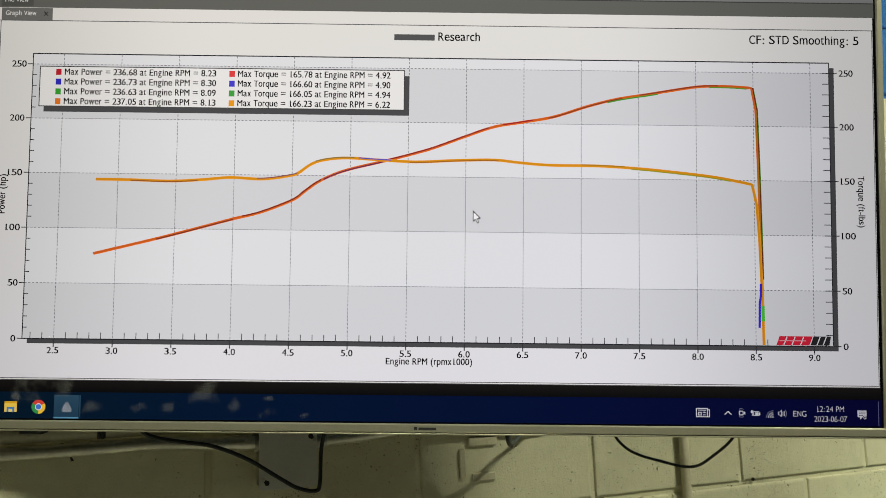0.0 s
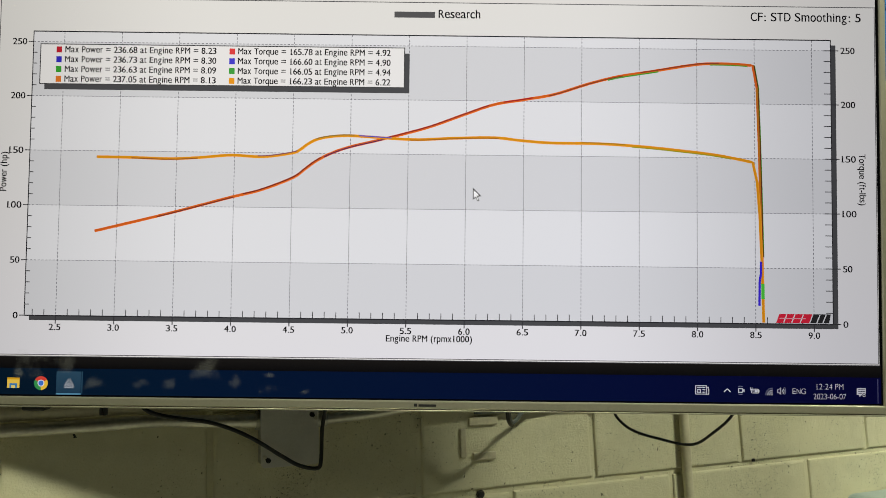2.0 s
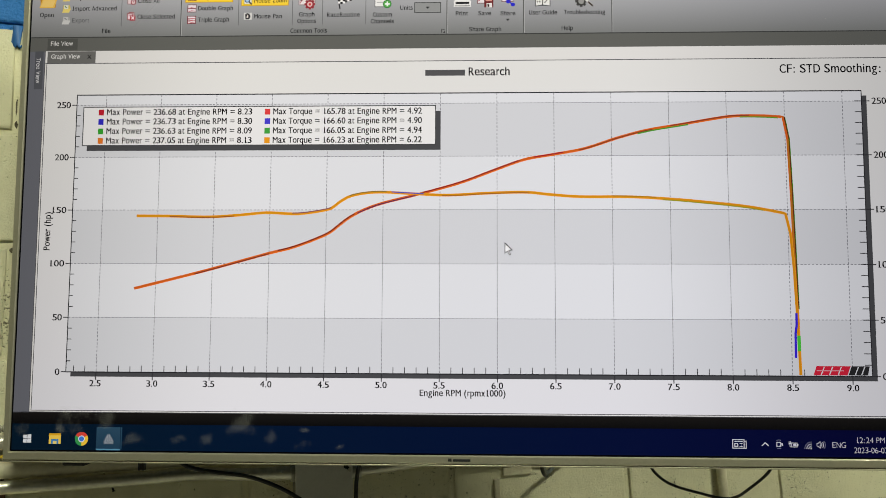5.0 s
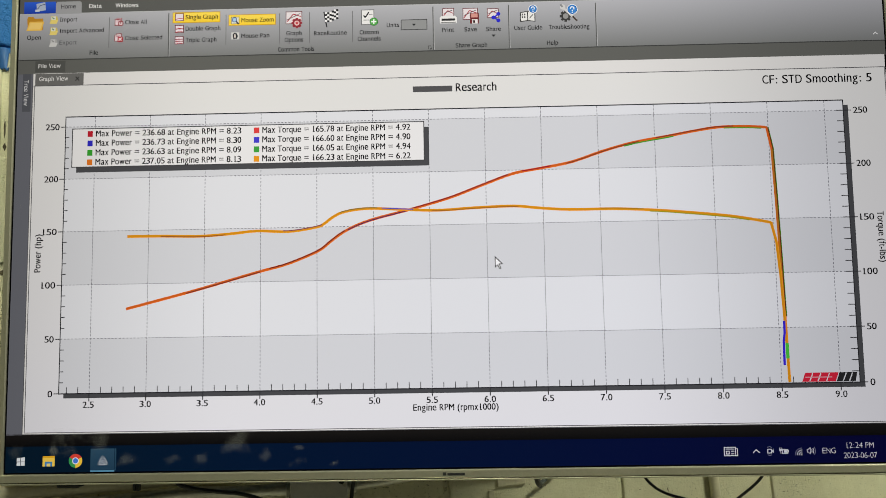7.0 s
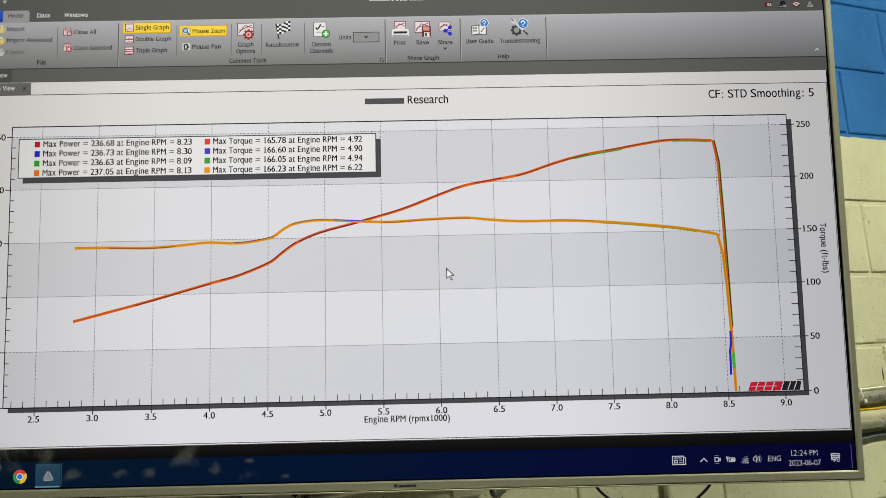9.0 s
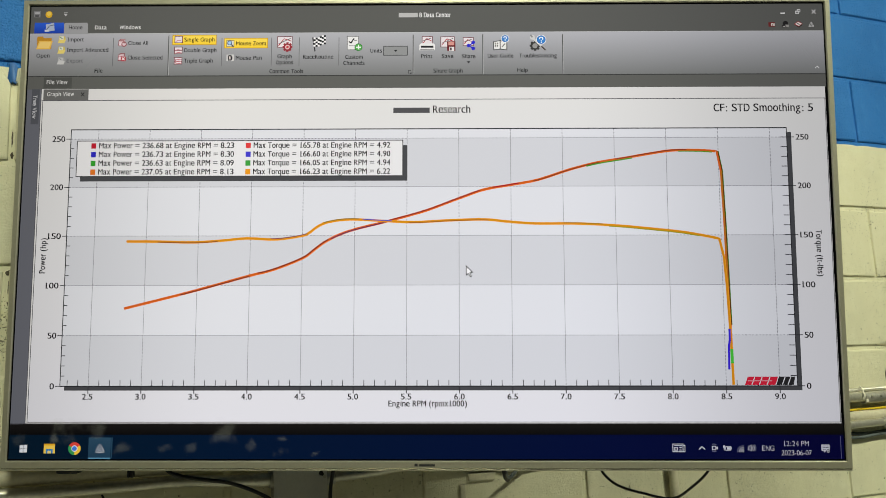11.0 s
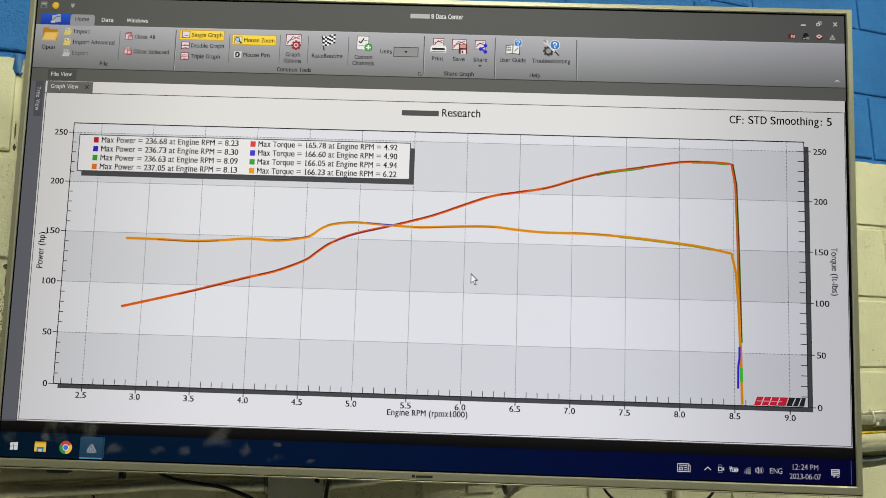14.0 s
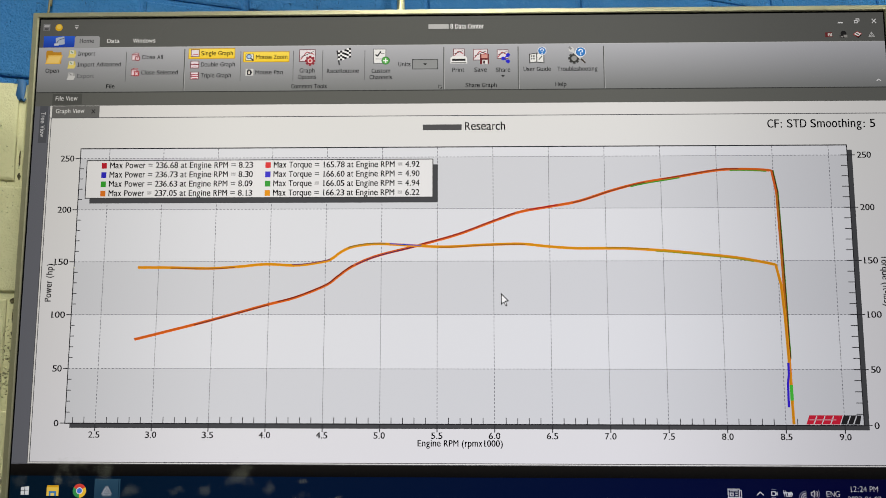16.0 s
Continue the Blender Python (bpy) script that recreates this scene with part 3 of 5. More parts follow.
# legend
patch("legend_shade", 138, 346, 918, 432, (74, 75, 78), 28)
patch("legend_box", 127, 333, 908, 421, (70, 70, 72), 30)
patch("legend_page", 129, 335, 906, 419, (233, 233, 234), 32)
KEY_TINTS = ((188, 32, 48), (48, 44, 190), (52, 160, 48), (222, 118, 38))
KEY_TINTS_T = ((222, 66, 66), (70, 64, 205), (64, 160, 66), (232, 152, 34))
for k, (p, t) in enumerate((("236.68 at Engine RPM = 8.23", "165.78 at Engine RPM = 4.92"), ("236.73 at Engine RPM = 8.30", "166.60 at Engine RPM = 4.90"), ("236.63 at Engine RPM = 8.09", "166.05 at Engine RPM = 4.94"), ("237.05 at Engine RPM = 8.13", "166.23 at Engine RPM = 6.22"))):
    v = 352.0 + 21.2 * k
    patch("legend_key", 162, v - 12.5, 173.5, v + 0.5, KEY_TINTS[k], 36)
    patch("legend_key", 532, v - 12.5, 544, v + 0.5, KEY_TINTS_T[k], 36)
    text("Max Power = " + p, 181, 504, v, 13.4, (14, 14, 15), name="legend_line")
    text("Max Torque = " + t, 551, 877, v, 13.4, (14, 14, 15), name="legend_line")

# curves: engine speed in thousands, power in hp, torque in ft-lbs
POWER = [(2.81, 77), (3.2, 87.2), (3.47, 94.5), (3.73, 102), (4.0, 109.8), (4.23, 116), (4.5, 127.3), (4.61, 135.7), (4.71, 143.5), (4.84, 150.6), (5.0, 156.5), (5.256, 163.2), (5.475, 169.2), (5.71, 176.5), (5.99, 187.6), (6.24, 196.8), (6.49, 201.5), (6.76, 206.8), (7.05, 216.7), (7.31, 223.9), (7.61, 229.2), (7.9, 234.5), (8.08, 236.8), (8.31, 236.8), (8.485, 235.6)]
TORQUE = [(2.81, 144.6), (3.11, 144.4), (3.45, 143.6), (3.73, 145.3), (3.97, 147.5), (4.245, 146.4), (4.49, 150), (4.56, 152.9), (4.635, 158.8), (4.72, 163.2), (4.846, 165.8), (5.0, 166.6), (5.256, 165.1), (5.57, 163.7), (5.9, 165.4), (6.24, 166.3), (6.46, 164.1), (6.73, 162.1), (7.14, 161.9), (7.49, 159.9), (7.78, 157.2), (8.13, 153.2), (8.36, 149), (8.48, 146.3)]
P_FALL = [(8.52, 215), (8.535, 165), (8.547, 110), (8.556, 60), (8.566, 1)]
T_FALL = [(8.518, 128), (8.538, 98), (8.552, 60), (8.560, 30), (8.567, 1)]


def run(data, fall, shift=0.0, lift=0.0, lo=0.0, hi=9.9):
    way = [(p.x, p.y) for p in spline([(*plot(*d), 0) for d in data], 6)] + [plot(*d) for d in fall]
    return [(u + shift, v + lift) for u, v in way if lo <= 2.5 + (u - 178) / PX <= hi]


# four runs lie almost on one another: warm edges, a browner core and dark slips of the runs beneath
ribbon("curve_line", run(POWER, P_FALL, 0.5, 0.3), 6.2, (232, 108, 34), 16)
ribbon("curve_line", run(POWER, P_FALL, 1.6, 2.2, 7.2, 7.7), 4.6, (70, 150, 40), 16.6)
ribbon("curve_line", run(POWER, P_FALL, 3.2, 0.4, 8.46, 8.558), 4.0, (66, 140, 30), 15.4)
ribbon("curve_line", run(POWER, P_FALL, 2.2, 0.2, 8.455, 8.56), 3.6, (96, 34, 26), 17.0)
ribbon("curve_line", run(POWER, P_FALL, 0.0, 2.2, 8.08, 8.45), 4.4, (88, 150, 40), 16.6)
ribbon("curve_line", run(POWER, P_FALL, 0.0, 0.0), 4.0, (206, 94, 30), 17.4)
for lo, hi, lift, tint in ((3.3, 4.0, 1.5, (122, 52, 40)), (4.05, 4.75, -1.0, (116, 40, 34)), (4.75, 5.3, 1.4, (92, 40, 84)), (5.3, 6.2, -0.9, (140, 40, 44)), (6.3, 6.62, -0.6, (160, 28, 44)), (6.7, 7.4, 1.0, (132, 60, 36)), (7.5, 8.2, -0.6, (140, 60, 40))):
    ribbon("curve_line", run(POWER, P_FALL, 0.0, lift, lo, hi), 2.4, tint, 18)
ribbon("curve_line", run(POWER, P_FALL, 0.4, 0.0, 8.49, 9.0), 3.4, (176, 112, 30), 18.2)
ribbon("curve_line", run(TORQUE, T_FALL, 0.4, 0.3), 6.2, (236, 154, 40), 19)
ribbon("curve_line", run(TORQUE, T_FALL, 0.0, 2.0, 7.4, 8.3), 4.2, (150, 150, 30), 19.3)
ribbon("curve_line", run(TORQUE, T_FALL, 0.0, 0.0), 4.0, (212, 140, 22), 19.6)
for lo, hi, lift, tint in ((3.1, 3.7, 1.5, (150, 84, 40)), (4.2, 4.55, -1.6, (132, 76, 90)), (4.7, 5.05, -1.4, (140, 116, 60)), (5.05, 5.38, -1.0, (52, 72, 200)), (5.5, 6.3, 1.5, (166, 100, 36)), (7.0, 7.4, -1.3, (170, 120, 30))):
    ribbon("curve_line", run(TORQUE, T_FALL, 0.0, lift, lo, hi), 2.1, tint, 20)
ribbon("curve_line", [plot(8.547, 56), plot(8.546, 45), plot(8.535, 38), plot(8.532, 16)], 5.0, (56, 36, 205), 20.4)
ribbon("curve_line", [plot(8.562, 36), plot(8.563, 22)], 7, (70, 190, 60), 20.8)
# maker's mark in the plot corner: slanted red and dark strips
picture("corner_mark", [([(1699, 912), (1706, 893), (1776, 893), (1769, 912)], (206, 34, 58)), ([(1771, 912), (1778, 893), (1815, 893), (1811, 912)], (38, 38, 40))] + [(bar_pts((u - 3, 911), (u + 4, 894), 2.2), (214, 216, 220)) for u in (1718, 1735, 1753, 1788, 1801)] + [(rect_pts(1706, 901.5, 1762, 903.5), (214, 150, 160))], 24)

# pointer
picture("pointer", [([(1056, 633), (1056, 659), (1062, 654), (1066, 662), (1070, 660), (1066.5, 652), (1074, 651)], (30, 30, 32)), ([(1057.8, 637.5), (1057.8, 655.5), (1062.4, 651.5), (1066.5, 659.5), (1068, 658.8), (1064, 650), (1069.8, 649.6)], (248, 248, 250))], 42)

# title bar, ribbon
WHITE = (228, 228, 228)
text("8 Data Center", 946, 1021, 31, 11.5, WHITE)
patch("title_mark", 896, 20, 942, 31, (186, 186, 184), 40)
picture("window_button", [(rect_pts(1818, 23, 1829, 26), WHITE)], 30)
picture("window_button", [(rect_pts(1858, 15, 1866, 22), WHITE), (rect_pts(1859.6, 17, 1864.4, 20.4), (92, 93, 90)), (rect_pts(1854, 18.6, 1862, 26), WHITE), (rect_pts(1855.6, 20.6, 1860.4, 24.4), (92, 93, 90))], 30)
picture("window_button", [(bar_pts((1893.5, 16), (1902.5, 26), 1.9), WHITE), (bar_pts((1902.5, 16), (1893.5, 26), 1.9), WHITE)], 30)
picture("tool_icon", [(rect_pts(1788, 47, 1804, 58), (112, 44, 44)), (rect_pts(1794, 49, 1803, 56), (206, 200, 194)), (bar_pts((1797, 56), (1800, 49), 1.6), (150, 60, 56))], 30)
picture("tool_icon", [(disc_pts(1829, 50, 6.5, 18), (34, 33, 34)), (rect_pts(1820, 54, 1832, 60), (52, 50, 50)), (rect_pts(1829, 53, 1837, 59), (150, 148, 144)), (rect_pts(1822, 57, 1828, 58.6), (190, 188, 184))], 30)
picture("tool_icon", [([(1850, 52), (1859, 45), (1870, 50), (1861, 60)], (176, 44, 46)), ([(1852, 51.5), (1859, 46.5), (1868, 50.5), (1861, 57)], (232, 228, 224)), ([(1853, 54), (1861, 58), (1868, 52), (1868, 55), (1861, 61)], (40, 36, 36)), (bar_pts((1857, 50), (1863, 53), 2.4), (60, 50, 50))], 30)
picture("tool_icon", [(rect_pts(8, 11, 24, 27), (128, 128, 130)), (rect_pts(10, 14, 22, 18), (178, 178, 180)), (rect_pts(11, 21, 20, 26), (84, 84, 86))], 30)
picture("tool_icon", [(disc_pts(44.5, 20, 8.5), (224, 178, 44)), (disc_pts(44.5, 18, 5.5), (238, 202, 86))], 30)
picture("tool_icon", [(rect_pts(81, 15, 90, 17), (190, 190, 190)), ([(81, 19), (90, 19), (85.5, 25)], (190, 190, 190))], 30)
picture("app_icon", [([(38, 45), (58, 41), (60, 60), (40, 63)], (176, 188, 206)), (bar_pts((40, 58), (47, 49), 1.8), (90, 96, 120)), (bar_pts((47, 49), (58, 46), 1.8), (90, 96, 120)), (rect_pts(36, 58, 46, 63), (210, 214, 222))], 30)
text("Home", 95, 128, 57.5, 9.6, (58, 58, 62))
text("Data", 158.5, 187, 58, 9.6, WHITE)
text("Windows", 218.5, 270, 58, 9.6, WHITE)
R = (8, 9, 12)
for words, a, b, v in (("Open", 19.5, 51, 128), ("Import", 93, 132, 88), ("Import Advanced", 93, 193, 114), ("Close All", 241, 289, 97.5), ("Close Selected", 241, 325, 134), ("File", 162, 181, 166), ("Single Graph", 377, 450, 89.5), ("Double Graph", 377.5, 455.5, 116), ("Triple Graph", 378, 447, 142), ("Mouse Zoom", 503, 575, 99.5), ("Mouse Pan", 503, 565.5, 135.5), ("Graph", 603.5, 638, 132), ("Options", 600, 641.5, 147), ("RaceRoutine", 666, 738.5, 133.5), ("Custom", 767.5, 809.5, 134), ("Channels", 763, 814, 149), ("Units", 828, 855.5, 119), ("Common Tools", 585, 666, 169), ("Print", 950.5, 977, 133), ("Save", 1000, 1028, 133), ("Share", 1048.5, 1081, 133.5), ("User Guide", 1111, 1172.5, 132.5), ("Troubleshooting", 1187, 1276.5, 132.5), ("Share Graph", 980, 1050, 169), ("Help", 1182, 1206.5, 168)):
    text(words, a, b, v, 9.8, R)
text("Export", 93.2, 132, 141, 9.6, (98, 99, 101))
text("File View", 47.3, 97.5, 194, 9.8, (214, 214, 212))
text("Graph View", 49.6, 115, 223.5, 9.8, (222, 222, 220))
picture("tab_cross", [(bar_pts((131.5, 215), (139.5, 224), 1.8), (40, 40, 40)), (bar_pts((139.5, 215), (131.5, 224), 1.8), (40, 40, 40))], 30)
text("Tree View", 221, 279, 16.5, 9.8, (196, 197, 200), turn=-90)
for u, a, b in ((204.5, 80, 150), (468, 80, 150), (588.5, 80, 150), (655.6, 80, 150), (751.6, 80, 150)):
    patch("divider", u - 0.8, a, u + 0.8, b, (112, 113, 114), 26)
for u in (338.8, 931, 1099, 1291.5):
    patch("divider", u - 1.1, 74, u + 1.1, 173, (92, 93, 92), 26)
    patch("divider", u + 1.1, 74, u + 2.4, 173, (176, 177, 178), 26)
patch("caption_plate", 347.5, 72.5, 455, 97.5, (206, 160, 30), 26)
patch("caption_plate", 349, 74, 453.5, 96, (246, 208, 58), 27, (250, 220, 90))
patch("caption_plate", 473.6, 81, 579.6, 106.4, (206, 160, 30), 26)
patch("caption_plate", 475, 82.5, 578, 105, (246, 208, 58), 27, (250, 220, 90))
picture("unit_field", [(rect_pts(859, 102, 918, 126), (66, 67, 68)), (rect_pts(860.6, 103.6, 916.4, 124.4), (146, 148, 148)), ([(884, 112), (893, 112), (888.5, 117)], (44, 45, 46))], 26)
picture("launcher", [(bar_pts((919.5, 163), (919.5, 171), 1.5), (70, 70, 70)), (bar_pts((919, 163.5), (926, 163.5), 1.5), (70, 70, 70)), ([(927, 171.5), (922, 171.5), (927, 166.5)], (60, 60, 60))], 26)
picture("collapse_mark", [(bar_pts((1895.5, 160.5), (1900.3, 156), 2.0), WHITE), (bar_pts((1899.9, 156), (1904.7, 160.5), 2.0), WHITE)], 26)
picture("share_arrow", [([(1060, 141), (1069, 141), (1064.5, 146)], (44, 45, 46))], 26)
# pictures on the ribbon
picture("folder_icon", [([(18, 80), (20, 75), (32, 75), (35, 79), (54, 79), (54, 106), (20, 107)], (196, 140, 40)), ([(17, 107), (24, 86), (57, 86), (51, 107)], (240, 192, 88)), ([(20, 104), (26, 89), (53, 89), (48, 104)], (248, 210, 120))], 28)
for v, tint in ((83, (214, 194, 96)), (109, (214, 194, 96)), (136, (170, 170, 168))):
    picture("file_icon", [([(70, v + 9), (72, v - 9), (86, v - 8), (88, v - 2), (84, v + 9)], tint), (rect_pts(73, v - 8, 83, v), (226, 228, 214) if v < 130 else (196, 196, 196)), (bar_pts((75, v - 6), (80, v - 2), 2), (70, 120, 60) if v < 130 else (130, 130, 130)), ([(69, v + 9), (73, v), (89, v), (85, v + 9)], (236, 214, 120) if v < 130 else (206, 206, 204))], 28)
DEEP_RED, BLUSH = (142, 24, 38), (232, 214, 218)
for v, crossed in ((92, False), (128, True)):
    prims = [(rect_pts(221, v - 10, 233, v + 3), DEEP_RED), (rect_pts(222.4, v - 8.6, 231.6, v + 1.6), BLUSH), (rect_pts(217, v - 7, 230, v + 8), DEEP_RED), (rect_pts(218.4, v - 5.6, 228.6, v + 6.6), BLUSH), (rect_pts(220, v - 3.6, 227, v - 2.2), (176, 92, 100))]
    if crossed:
        prims += [(rect_pts(224, v - 2, 236, v + 9.5), (176, 26, 42)), (bar_pts((226.5, v), (233.5, v + 7), 2.0), (244, 236, 238)), (bar_pts((233.5, v), (226.5, v + 7), 2.0), (244, 236, 238))]
    else:
        prims += [(disc_pts(230.5, v + 3, 6.4, 18), DEEP_RED), (disc_pts(230.5, v + 3, 4.2, 16), BLUSH), (bar_pts((230.5, v - 0.5), (230.5, v + 4), 1.8), DEEP_RED)]
    picture("close_icon", prims, 28)
for v, n in ((84, 1), (111, 2), (137, 3)):
    prims = [(rect_pts(353, v - 9, 373, v + 9), (116, 40, 50)), (rect_pts(354.6, v - 7.4, 371.4, v + 7.4), (232, 222, 226))]
    if n > 1:
        prims += [(rect_pts(354, v - 7 + 14 * k / n - 0.9, 372, v - 7 + 14 * k / n + 0.9), (116, 40, 50)) for k in range(1, n)]
    for k in range(n):
        y = v - 6 + 14 * (k + 0.6) / n
        prims += [(bar_pts((356, y + 3), (361, y), 1.3), (190, 70, 84)), (bar_pts((361, y), (370, y + 1), 1.3), (190, 70, 84))]
    picture("graph_icon", prims, 29)
picture("zoom_icon", [(rect_pts(479, 86, 498, 103), (150, 132, 70)), (rect_pts(480.5, 87.5, 496.5, 101.5), (226, 226, 214)), (disc_pts(487, 93, 6, 18), (60, 92, 140)), (disc_pts(487, 93, 4.2, 16), (168, 200, 230)), (bar_pts((491, 97), (497, 103), 3), (60, 60, 62))], 29)
picture("pan_icon", [(rect_pts(480, 122, 498, 138), (206, 206, 204)), ([(484, 137), (483, 126), (487, 123), (492, 124), (495, 131), (492, 137)], (52, 52, 54)), ([(486, 134), (487, 126), (490, 127), (490, 134)], (214, 206, 200))], 28)


def graph_sheet(u0, v0, u1, v1):
    return [(rect_pts(u0, v0, u1, v1), (112, 60, 66)), (rect_pts(u0 + 1.6, v0 + 1.6, u1 - 1.6, v1 - 1.6), (230, 222, 224)), (bar_pts((u0 + 3, v1 - 5), (u0 + (u1 - u0) * 0.45, v0 + 6), 2), (168, 54, 66)), (bar_pts((u0 + (u1 - u0) * 0.45, v0 + 6), (u1 - 3, v0 + 12), 2), (168, 54, 66)), (bar_pts((u0 + 3, v1 - 10), (u1 - 4, v0 + 5), 1.6), (92, 84, 88))]


def gear(u, v, r, rgb, hole):
    return [(bar_pts((u - r * math.cos(a), v - r * math.sin(a)), (u + r * math.cos(a), v + r * math.sin(a)), r * 0.45), rgb) for a in (math.pi * k / 4 for k in range(4))] + [(disc_pts(u, v, r * 0.78, 20), rgb), (disc_pts(u, v, r * 0.48, 16), hole), (disc_pts(u, v, r * 0.26, 12), (200, 70, 74))]


picture("options_icon", graph_sheet(602, 77, 639, 106) + gear(627, 104, 12, (150, 48, 58), (224, 190, 190)), 28)
flag = [(bar_pts((688, 80), (694, 115), 3), (52, 52, 54))]
for i in range(6):
    for j in range(5):
        a, b = 690 + i * 5.0, 80 + j * 4.6 - i * 0.8 + 2.0 * math.sin(i * 1.1)
        flag.append((rect_pts(a, b, a + 5.0, b + 4.6), (36, 36, 38) if (i + j) % 2 else (236, 236, 236)))
picture("flag_icon", flag, 28)
picture("channels_icon", [(rect_pts(771, 77, 800, 112), (96, 98, 100)), (rect_pts(772.5, 78.5, 798.5, 110.5), (234, 234, 232)), (bar_pts((776, 90), (780, 95), 3), (40, 40, 42)), (bar_pts((780, 95), (788, 83), 3), (40, 40, 42)), (rect_pts(788, 87, 796, 89), (150, 150, 150)), (rect_pts(776, 100, 790, 102), (170, 170, 170)), (disc_pts(799, 105, 9.5, 22), (44, 120, 50)), (disc_pts(799, 105, 8, 20), (90, 172, 84)), (rect_pts(793.5, 103.5, 804.5, 106.5), (244, 250, 244)), (rect_pts(797.5, 99.5, 800.5, 110.5), (244, 250, 244))], 28)
picture("print_icon", graph_sheet(952, 78, 978, 100) + [([(946, 113), (946, 100), (950, 96), (980, 96), (984, 100), (984, 113)], (232, 232, 230)), (rect_pts(950, 102, 980, 107), (44, 44, 46)), (rect_pts(948, 110, 982, 112), (130, 130, 130))], 28)
picture("save_icon", graph_sheet(997, 79, 1031, 106) + [(rect_pts(1013, 91, 1033, 115), (110, 40, 44)), (rect_pts(1016, 92, 1030, 101), (214, 150, 140)), (rect_pts(1018, 105, 1030, 115), (230, 226, 224)), (rect_pts(1020, 107, 1024, 114), (60, 40, 42))], 28)
picture("share_icon", graph_sheet(1051, 81, 1077, 103) + [(bar_pts((1066, 102), (1076, 95), 3), (44, 44, 200)), (bar_pts((1066, 102), (1076, 109), 3), (44, 44, 200)), (disc_pts(1065, 102, 4.5, 14), (44, 44, 200)), (disc_pts(1076, 94, 4.5, 14), (44, 44, 200)), (disc_pts(1076, 109, 4.5, 14), (44, 44, 200))], 28)


def question(u, v, r):
    return [(disc_pts(u, v, r, 24), (236, 240, 244)), (disc_pts(u, v, r - 1.4, 24), (30, 92, 164)), (disc_pts(u, v, r - 2.6, 24), (60, 132, 204)), (disc_pts(u, v - r * 0.18, r * 0.42, 14, 170, 400, r * 0.22), (244, 248, 252)), (rect_pts(u - 1.1, v + r * 0.08, u + 1.1, v + r * 0.34), (244, 248, 252)), (rect_pts(u - 1.2, v + r * 0.46, u + 1.2, v + r * 0.66), (244, 248, 252))]


picture("guide_icon", [([(1124, 92), (1141, 89), (1158, 92), (1158, 114), (1141, 112), (1124, 114)], (60, 60, 60)), ([(1126, 93.5), (1140, 91), (1140, 110), (1126, 112)], (234, 234, 230)), ([(1142, 91), (1156, 93.5), (1156, 112), (1142, 110)], (234, 234, 230))] + [(rect_pts(1128 + 5 * (k % 2), 95 + 6 * (k // 2), 1131 + 5 * (k % 2), 99 + 6 * (k // 2)), (80, 80, 80)) for k in range(4)] + [(bar_pts((1145, 106), (1153, 97), 2), (90, 90, 90))] + question(1153, 85, 10), 28)
picture("trouble_icon", gear(1225, 103, 13, (62, 62, 60), (150, 150, 148))[:-1] + [(bar_pts((1220, 84), (1248, 112), 5), (206, 206, 204)), (disc_pts(1219, 82, 6, 14), (206, 206, 204)), (bar_pts((1214, 76), (1219, 82), 4), (140, 141, 142)), (bar_pts((1240, 104), (1250, 114), 4), (70, 60, 54))] + question(1240, 88, 12), 28)

# task bar
for i in range(2):
    for j in range(2):
        picture("start_pane", [([(25 + 9 * i, 1049 - i * 1 + 9 * j * 0.98), (32.8 + 9.6 * i, 1048 - i * 1 + 9 * j), (32.8 + 9.6 * i, 1056 - i * 0.2 + 9 * j), (25 + 9 * i, 1056 + 9 * j * 0.98)], (226, 230, 234))], 12)
picture("folder_tile", [(rect_pts(81, 1045, 107, 1067), (222, 166, 34)), (rect_pts(81, 1049, 107, 1067), (244, 204, 82)), (rect_pts(86, 1057, 102, 1067), (66, 132, 188)), (rect_pts(90, 1061, 98, 1067), (236, 210, 120))], 12)
picture("browser_icon", [(disc_pts(152, 1056, 14.5, 12, 210, 330), (214, 66, 54)), (disc_pts(152, 1056, 14.5, 12, 330, 450), (240, 196, 62)), (disc_pts(152, 1056, 14.5, 12, 90, 210), (52, 150, 80)), (disc_pts(152, 1056, 7.2, 18), (236, 240, 244)), (disc_pts(152, 1056, 5.6, 18), (62, 120, 214))], 12)
patch("task_tile", 184, 1031, 239.5, 1077, (30, 60, 82), 8, (40, 72, 94))
patch("task_tile", 235.5, 1031, 236.8, 1079, (14, 38, 58), 9)
patch("task_mark", 184, 1076.5, 236, 1079.5, (84, 140, 170), 10)
picture("tool_icon", [(bar_pts((1891, 46.5), (1884.5, 58), 1.3), (190, 190, 188)), (bar_pts((1891, 46.5), (1897.5, 58), 1.3), (190, 190, 188)), (bar_pts((1884.5, 58), (1897.5, 58), 1.3), (190, 190, 188)), (bar_pts((1891, 48), (1891, 54), 1.3), (190, 190, 188)), (bar_pts((1891, 54), (1886.5, 57), 1.3), (190, 190, 188)), (bar_pts((1891, 54), (1895.5, 57), 1.3), (190, 190, 188))], 30)
EMBLEM = (206, 208, 212)
arm = [(disc_pts(211, 1058, 3.4, 14, 0, 360, 2.0), EMBLEM)]
